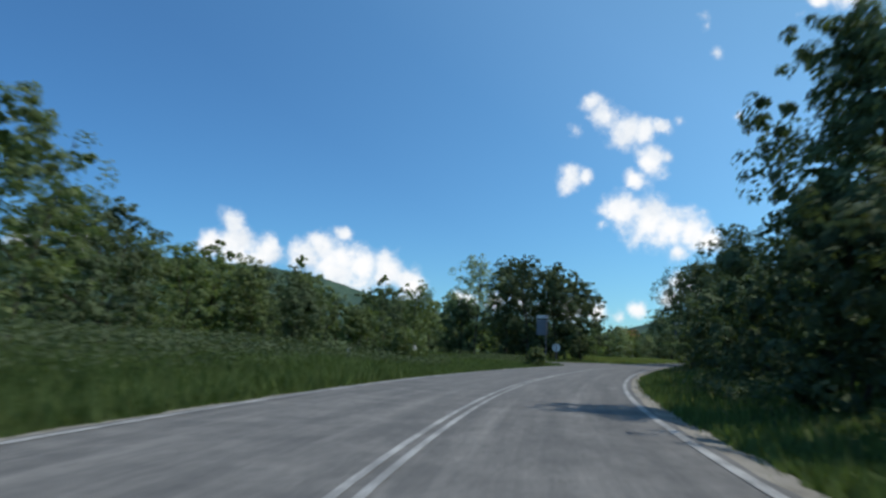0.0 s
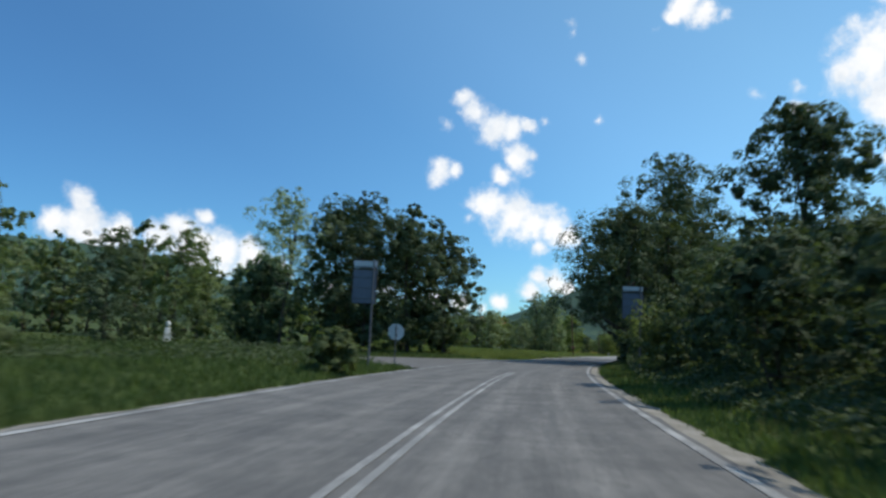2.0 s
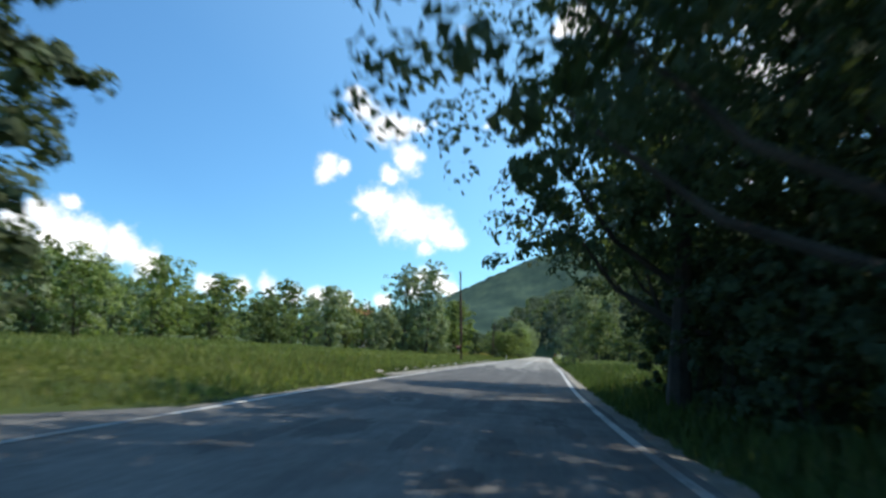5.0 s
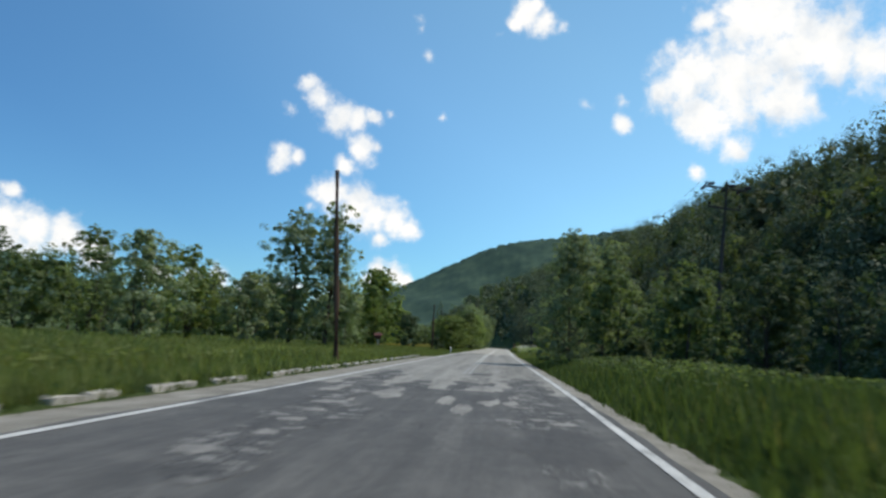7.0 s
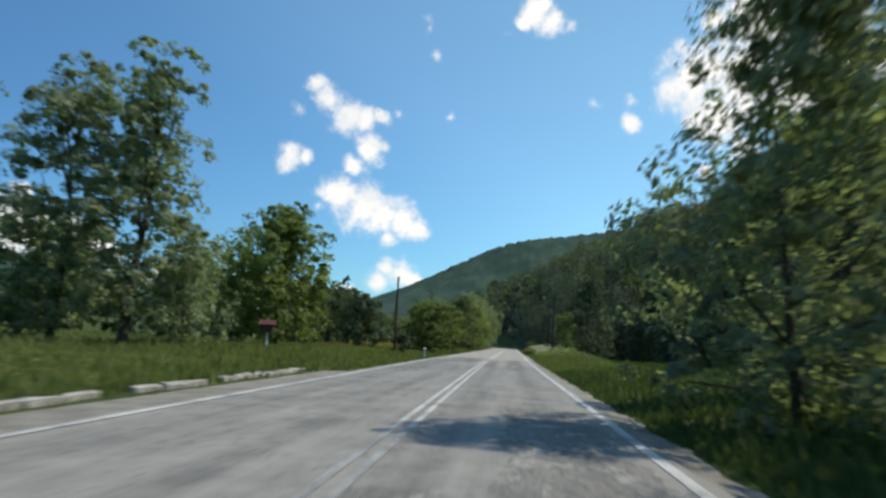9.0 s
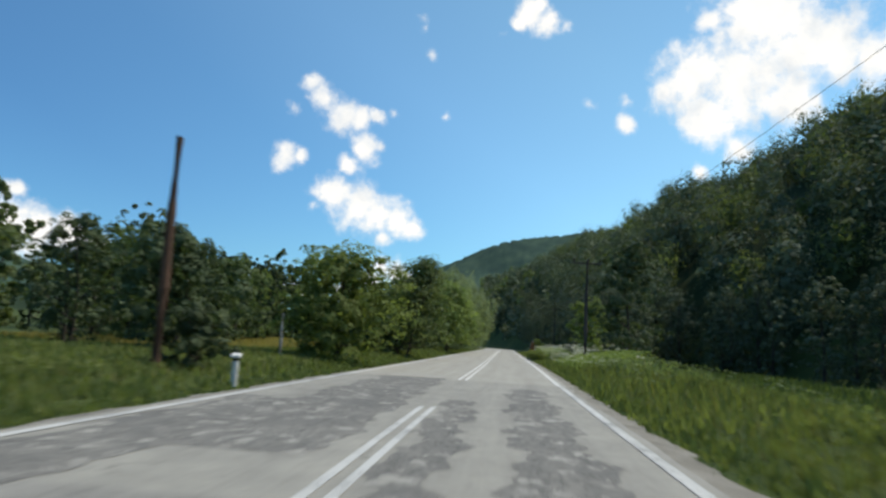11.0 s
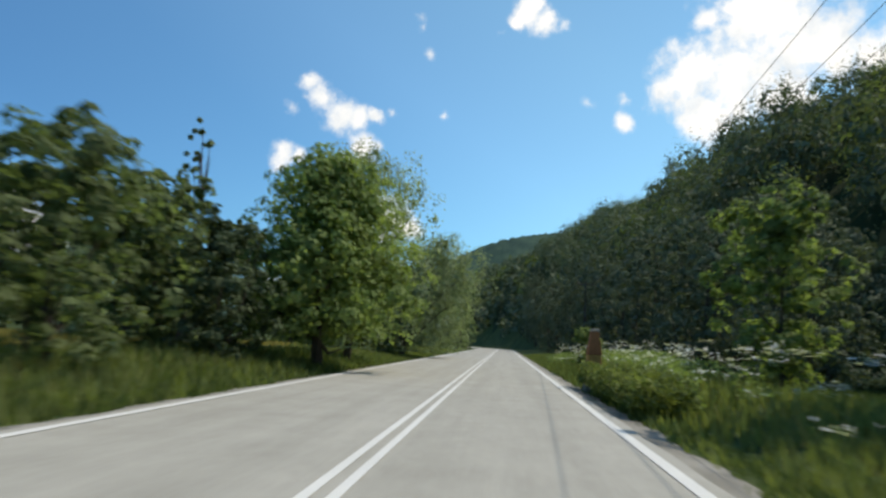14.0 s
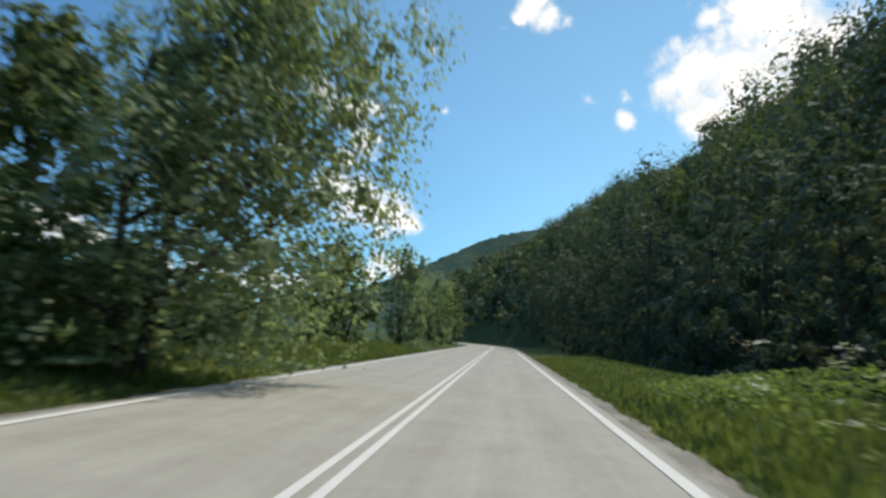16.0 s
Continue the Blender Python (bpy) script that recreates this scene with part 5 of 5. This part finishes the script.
def pole(x, y, hgt, label, lean=(0, 0), arms=(), turn=0.0, rad=0.14, wood_mat=M_POLE):
    """A wooden pole, with cross-arms (height, length) that carry insulators."""
    z0 = heights(x, y)
    root = new("utility_pole")
    root.matrix_world = pose(x, y, z0, lean[0], lean[1], turn)
    bm = bmesh.new()
    tube(bm, [(0, 0, -0.4), (0.01, 0, hgt * 0.33), (-0.01, 0.01, hgt * 0.66), (0, 0, hgt)], [rad * 1.15, rad, rad * 0.85, rad * 0.7], 12)
    part("shaft", bm, wood_mat, root)
    for za, ln in arms:
        arm = part("crossarm", box(bmesh.new(), (ln, 0.11, 0.12), (0, 0.12, za), bevel=0.015), wood_mat, root, "shade-darkened timber crossarm")
        for f in (-0.46, 0.05, 0.46):
            bm = bmesh.new()
            tube(bm, [(f * ln, 0.12, za + 0.05), (f * ln, 0.12, za + 0.14), (f * ln, 0.12, za + 0.15), (f * ln, 0.12, za + 0.22), (f * ln, 0.12, za + 0.29)], [0.02, 0.02, 0.07, 0.08, 0.04], 8)
            part("insulator", bm, M_INSULATOR, arm, "brown porcelain insulator")
        bm = bmesh.new()
        tube(bm, [(-0.3 * ln, 0.1, za), (-0.05, 0.1, za - 0.5)], [0.02, 0.02], 6)
        part("brace", bm, M_STEEL, root)
    return tagged(root, label, "utility pole")


pole(51.2, 146.6, 8.6, "bare brown wooden pole leaning in the meadow grass", (0, -4))
pole(83.8, 209.4, 1.75, "short pale wooden post in the meadow grass", rad=0.07, wood_mat=M_CONCRETE)
pole(78.8, 199.5, 5.8, "short brown wooden pole beside the walnut tree")
tension_pole = pole(73.3, 146.8, 11.4, "shade-toned wooden pole with two crossarms above bushes", (0, 4), ((11.1, 2.6), (9.9, 2.0)), -20, wood_mat=M_POLE_DARK)
pole(105.6, 219.2, 7.0, "shade-toned wooden pole with a crossarm by the road", (0, 0), ((6.8, 1.9),), -22, wood_mat=M_POLE_DARK)
pole(152.0, 294.0, 9.0, "shade-toned wooden pole with a crossarm among dark trees", (0, 0), ((8.7, 1.9),), -25, wood_mat=M_POLE_DARK)


def strain_strings(root, at):
    """Chains of small insulator discs that hold the wires off a crossarm."""
    for x in (-1.1, 0.15, 1.1):
        for end in (-1, 1):
            bm = bmesh.new()
            for k in range(3):
                m = Matrix.Translation((x, 0.12 + end * (0.3 + 0.22 * k), at - 0.04 * k)) @ pose(0, 0, 0, 90, 0, 0)
                bmesh.ops.create_cone(bm, cap_ends=True, segments=10, radius1=0.10, radius2=0.05, depth=0.09, matrix=m)
            tube(bm, [(x, 0.12, at + 0.02), (x, 0.12 + end * 0.85, at - 0.12)], [0.018, 0.018], 6)
            part("insulator_string", bm, M_INSULATOR, root, "dark porcelain insulator chain")


def wire(a, b, sag, label):
    cu = bpy.data.curves.new("power_line", "CURVE")
    cu.dimensions, cu.bevel_depth = "3D", 0.007
    sp = cu.splines.new("POLY")
    sp.points.add(23)
    for i in range(24):
        f = i / 23
        p_ = Vector(a).lerp(Vector(b), f) - Vector((0, 0, 4 * sag * f * (1 - f)))
        sp.points[i].co = (*p_, 1)
    cu.materials.append(M_WIRE)
    return tagged(new("power_line", cu), label, "power line", "power lines")


strain_strings(tension_pole, 11.2)
for k in (-0.87, 0.1, 0.87):
    c, s_ = math.cos(radians(-22)), math.sin(radians(-22))
    p1 = (73.3 + 0.7 + k * 1.37 * c, 147.1 + k * 1.37 * s_, 11.5)
    p2 = (105.6 + k * c, 219.2 + k * s_, 7.3)
    p3 = (152.0 + k * c, 294.0 + k * s_, heights(152.0, 294.0) + 9.2)
    wire(p1, p2, 1.4, "thin dark power line between the poles")
    wire(p2, p3, 0.8, "thin dark power line between the poles")

def patch(s, d, ln, wd, z, mat, label, seed):
    """A ragged thin layer of asphalt over the old surface."""
    rg = np.random.default_rng(seed)
    n = 72
    a = np.linspace(0, 2 * math.pi, n, endpoint=False)
    rag = 0.2 if ln > 1.0 else 0.4
    r = 1 + sum(rg.uniform(-1, 1) * rag / k ** 0.6 * np.cos(k * a + rg.uniform(0, 6.28)) for k in range(2, 18)) + 0.05 * rg.normal(size=n)
    r = np.clip(r, 0.15, 1.5)
    x, y = at_road(s + np.sin(a) * ln / 2 * r, d + np.cos(a) * wd / 2 * r)
    verts = [(float(p_), float(q_), z) for p_, q_ in zip(x, y)]
    cx, cy = at_road(s, d)
    verts.append((float(cx), float(cy), z))
    uv = [(d + math.cos(t) * wd / 2, s + math.sin(t) * ln / 2) for t in a] + [(d, s)]
    ob = new("asphalt_patch", mesh_from("asphalt_patch", verts, [(i, n, (i + 1) % n) for i in range(n)], mat, uv))
    return tagged(ob, label, "road patch", kind="structure")


M_PATCH_DARK = asphalt("dark_patch_asphalt", (0.045, 0.045, 0.044), (0.075, 0.073, 0.07), (0.12, 0.117, 0.11), 0.02)
M_BROKEN = asphalt("broken_dark_asphalt", (0.05, 0.05, 0.048), (0.085, 0.083, 0.079), (0.15, 0.146, 0.136), 0.02, 0.28, 0.8)
M_CRACKED = asphalt("cracked_asphalt", (0.13, 0.127, 0.117), (0.2, 0.192, 0.172), (0.26, 0.25, 0.222), 0.04, 0.22, 0.7)
M_PATCH_PALE = asphalt("pale_patch_asphalt", (0.13, 0.127, 0.118), (0.22, 0.213, 0.195), (0.32, 0.31, 0.28), 0.02)
rp = random.Random(12)
# dark repairs, one after another along the wheel tracks, with pale slivers of the old surface left beside them
for i in range(26):
    s_p = 82 + 3.0 * i + rp.uniform(-0.6, 0.6)
    thick = 0.8 if s_p > 118 else 0.55
    d_p = rp.choice((2.35, 2.35, 2.5, 0.9, -0.9, -2.4)) + rp.uniform(-0.25, 0.25)
    ln, wd = rp.uniform(2.2, 4.6) * thick, rp.uniform(0.7, 1.5) * thick
    patch(s_p, d_p, ln, wd, 0.003 + 0.0001 * (i % 5), rp.choice((M_PATCH_DARK, M_BROKEN)), "dark ragged asphalt patch on the road", 500 + i)
# a column of repairs and flecks in the right wheel track, and slanting ones in the oncoming lane
patch(134.6, 2.45, 3.6, 1.25, 0.0040, M_PATCH_DARK, "dark square asphalt repair in the wheel track", 700)
for i in range(15):
    s_p = 137.0 + 1.0 * i
    patch(s_p, 2.4 + rp.uniform(-0.15, 0.15), rp.uniform(1.2, 1.9), rp.uniform(0.9, 1.35), 0.0034 + 0.0001 * (i % 6), M_BROKEN, "broken dark asphalt in the wheel track", 701 + i)
    patch(s_p + rp.uniform(-0.4, 0.4), 2.3 + rp.uniform(-0.5, 0.4), rp.uniform(0.2, 0.45), rp.uniform(0.3, 0.7), 0.006, M_PATCH_PALE, "pale worn fleck beside a dark road patch", 720 + i)
    patch(132.0 + 1.5 * i, -1.1 - 0.11 * i + rp.uniform(-0.3, 0.3), rp.uniform(1.6, 2.6), rp.uniform(0.7, 1.2), 0.0042 + 0.0001 * (i % 4), M_BROKEN, "broken dark asphalt in the oncoming lane", 740 + i)
    patch(132.6 + 1.5 * i, -1.3 - 0.11 * i + rp.uniform(-0.5, 0.5), rp.uniform(0.35, 0.8), rp.uniform(0.25, 0.55), 0.0062, M_PATCH_PALE, "pale worn fleck beside a dark road patch", 760 + i)
for s0, s1, d0, d1 in ((147, 176, 1.7, 3.1), (148, 168, 0.35, 1.2), (196, 219, 1.75, 2.7), (200, 214, 0.5, 1.1)):
    tagged(strip("asphalt_patch", s0, s1, d0, d1, 0.0032, M_CRACKED, False, rag=0.22, step=0.25), "cracked asphalt along the wheel track", "road patch", kind="structure")
# broken old surface in the oncoming lane before the bleached stretch
for k, (s0, s1, d0, d1) in enumerate(((206, 222.3, -2.3, -0.25), (190, 212, -3.2, -1.9))):
    tagged(strip("asphalt_patch", s0, s1, d0, d1, 0.003 + 0.001 * k, M_CRACKED, False, rag=0.16, step=0.25), "dark cracked asphalt in the oncoming lane", "road patch", kind="structure")
# the changes of surface are patchy
for i in range(12):
    for s_p, before, after in ((104, M_ROAD_OLD, M_ROAD_DARK), (144, M_ROAD_DARK, M_ROAD_MID)):
        patch(s_p - rp.uniform(-0.5, 6.0), rp.uniform(-2.9, 2.9), rp.uniform(1.2, 3.4), rp.uniform(0.25, 0.7), 0.0012 + 0.0001 * i, after, "ragged asphalt patch where the surface changes", 820 + i)
        patch(s_p + rp.uniform(-0.5, 6.0), rp.uniform(-2.9, 2.9), rp.uniform(1.2, 3.4), rp.uniform(0.25, 0.7), 0.0012 + 0.0001 * i, before, "ragged asphalt patch where the surface changes", 840 + i)

# concrete channel stones along the left edge
def kerb_stone(seed):
    rg = random.Random(seed)
    bm = bmesh.new()
    box(bm, (0.2, 0.95, 0.30), (0, 0, 0.02), bevel=0.035)
    for v in bm.verts:
        v.co += Vector((rg.uniform(-0.02, 0.02), rg.uniform(-0.04, 0.04), rg.uniform(-0.02, 0.02)))
    me = bpy.data.meshes.new("kerb_stone")
    bm.to_mesh(me)
    bm.free()
    me.materials.append(M_CONCRETE)
    return me


kerb = tagged(new("kerb"), "broken row of pale concrete kerb stones", "kerb", kind="structure")
stones = [kerb_stone(i) for i in range(4)]
rk = random.Random(5)
for s in np.arange(121, 186, 1.0):
    if rk.random() < (0.45 if s < 146 else 0.1):
        continue
    x, y = at_road(float(s), -5.08 + rk.uniform(-0.06, 0.06))
    t_ = math.degrees(math.atan2(-np.interp(s, ALONG, TANGENT[:, 0]), np.interp(s, ALONG, TANGENT[:, 1])))
    ob = under("kerb_stone", rk.choice(stones), kerb)
    ob.matrix_world = pose(float(x), float(y), -0.09, rk.uniform(-2, 2), rk.uniform(-3, 3), t_ + rk.uniform(-2, 2))


# ---------------------------------------------------------------- a house behind the wood
def house(x, y, turn):
    root = new("house")
    root.matrix_world = pose(x, y, heights(x, y) - 0.2, 0, 0, turn)
    w, d, h, t = 9.0, 7.5, 9.4, 0.3
    for nm, size, at in (("wall", (w, t, h), (0, -d / 2, h / 2)), ("wall", (w, t, h), (0, d / 2, h / 2)), ("wall", (t, d - t, h), (-w / 2 + t / 2, 0, h / 2)), ("wall", (t, d - t, h), (w / 2 - t / 2, 0, h / 2))):
        part(nm, box(bmesh.new(), size, at, bevel=0.02), M_WALL, root)
    bm = bmesh.new()
    v = [bm.verts.new(c) for c in ((-w / 2 - 0.5, -d / 2 - 0.6, h), (w / 2 + 0.5, -d / 2 - 0.6, h), (w / 2 + 0.5, d / 2 + 0.6, h), (-w / 2 - 0.5, d / 2 + 0.6, h), (-w / 2 - 0.5, 0, h + 2.6), (w / 2 + 0.5, 0, h + 2.6))]
    for f in ((0, 1, 5, 4), (2, 3, 4, 5), (0, 4, 3), (1, 2, 5), (0, 3, 2, 1)):
        bm.faces.new([v[i] for i in f])
    part("roof", bm, M_ROOF, root, "red clay tiled gable roof")
    for zc in (1.6, 4.6, 7.6):
        for xc in (-2.9, 0.0, 2.9):
            win = part("window", box(bmesh.new(), (1.1, 0.08, 1.4), (xc, -d / 2 - 0.16, zc), bevel=0.02), M_WHITE, root, "white framed window")
            part("pane", box(bmesh.new(), (0.9, 0.06, 1.2), (xc, -d / 2 - 0.185, zc)), M_GLASS_DARK, win)
    return tagged(root, "white plastered three-storey house behind trees", "house")


house(77.0, 294.0, 8)
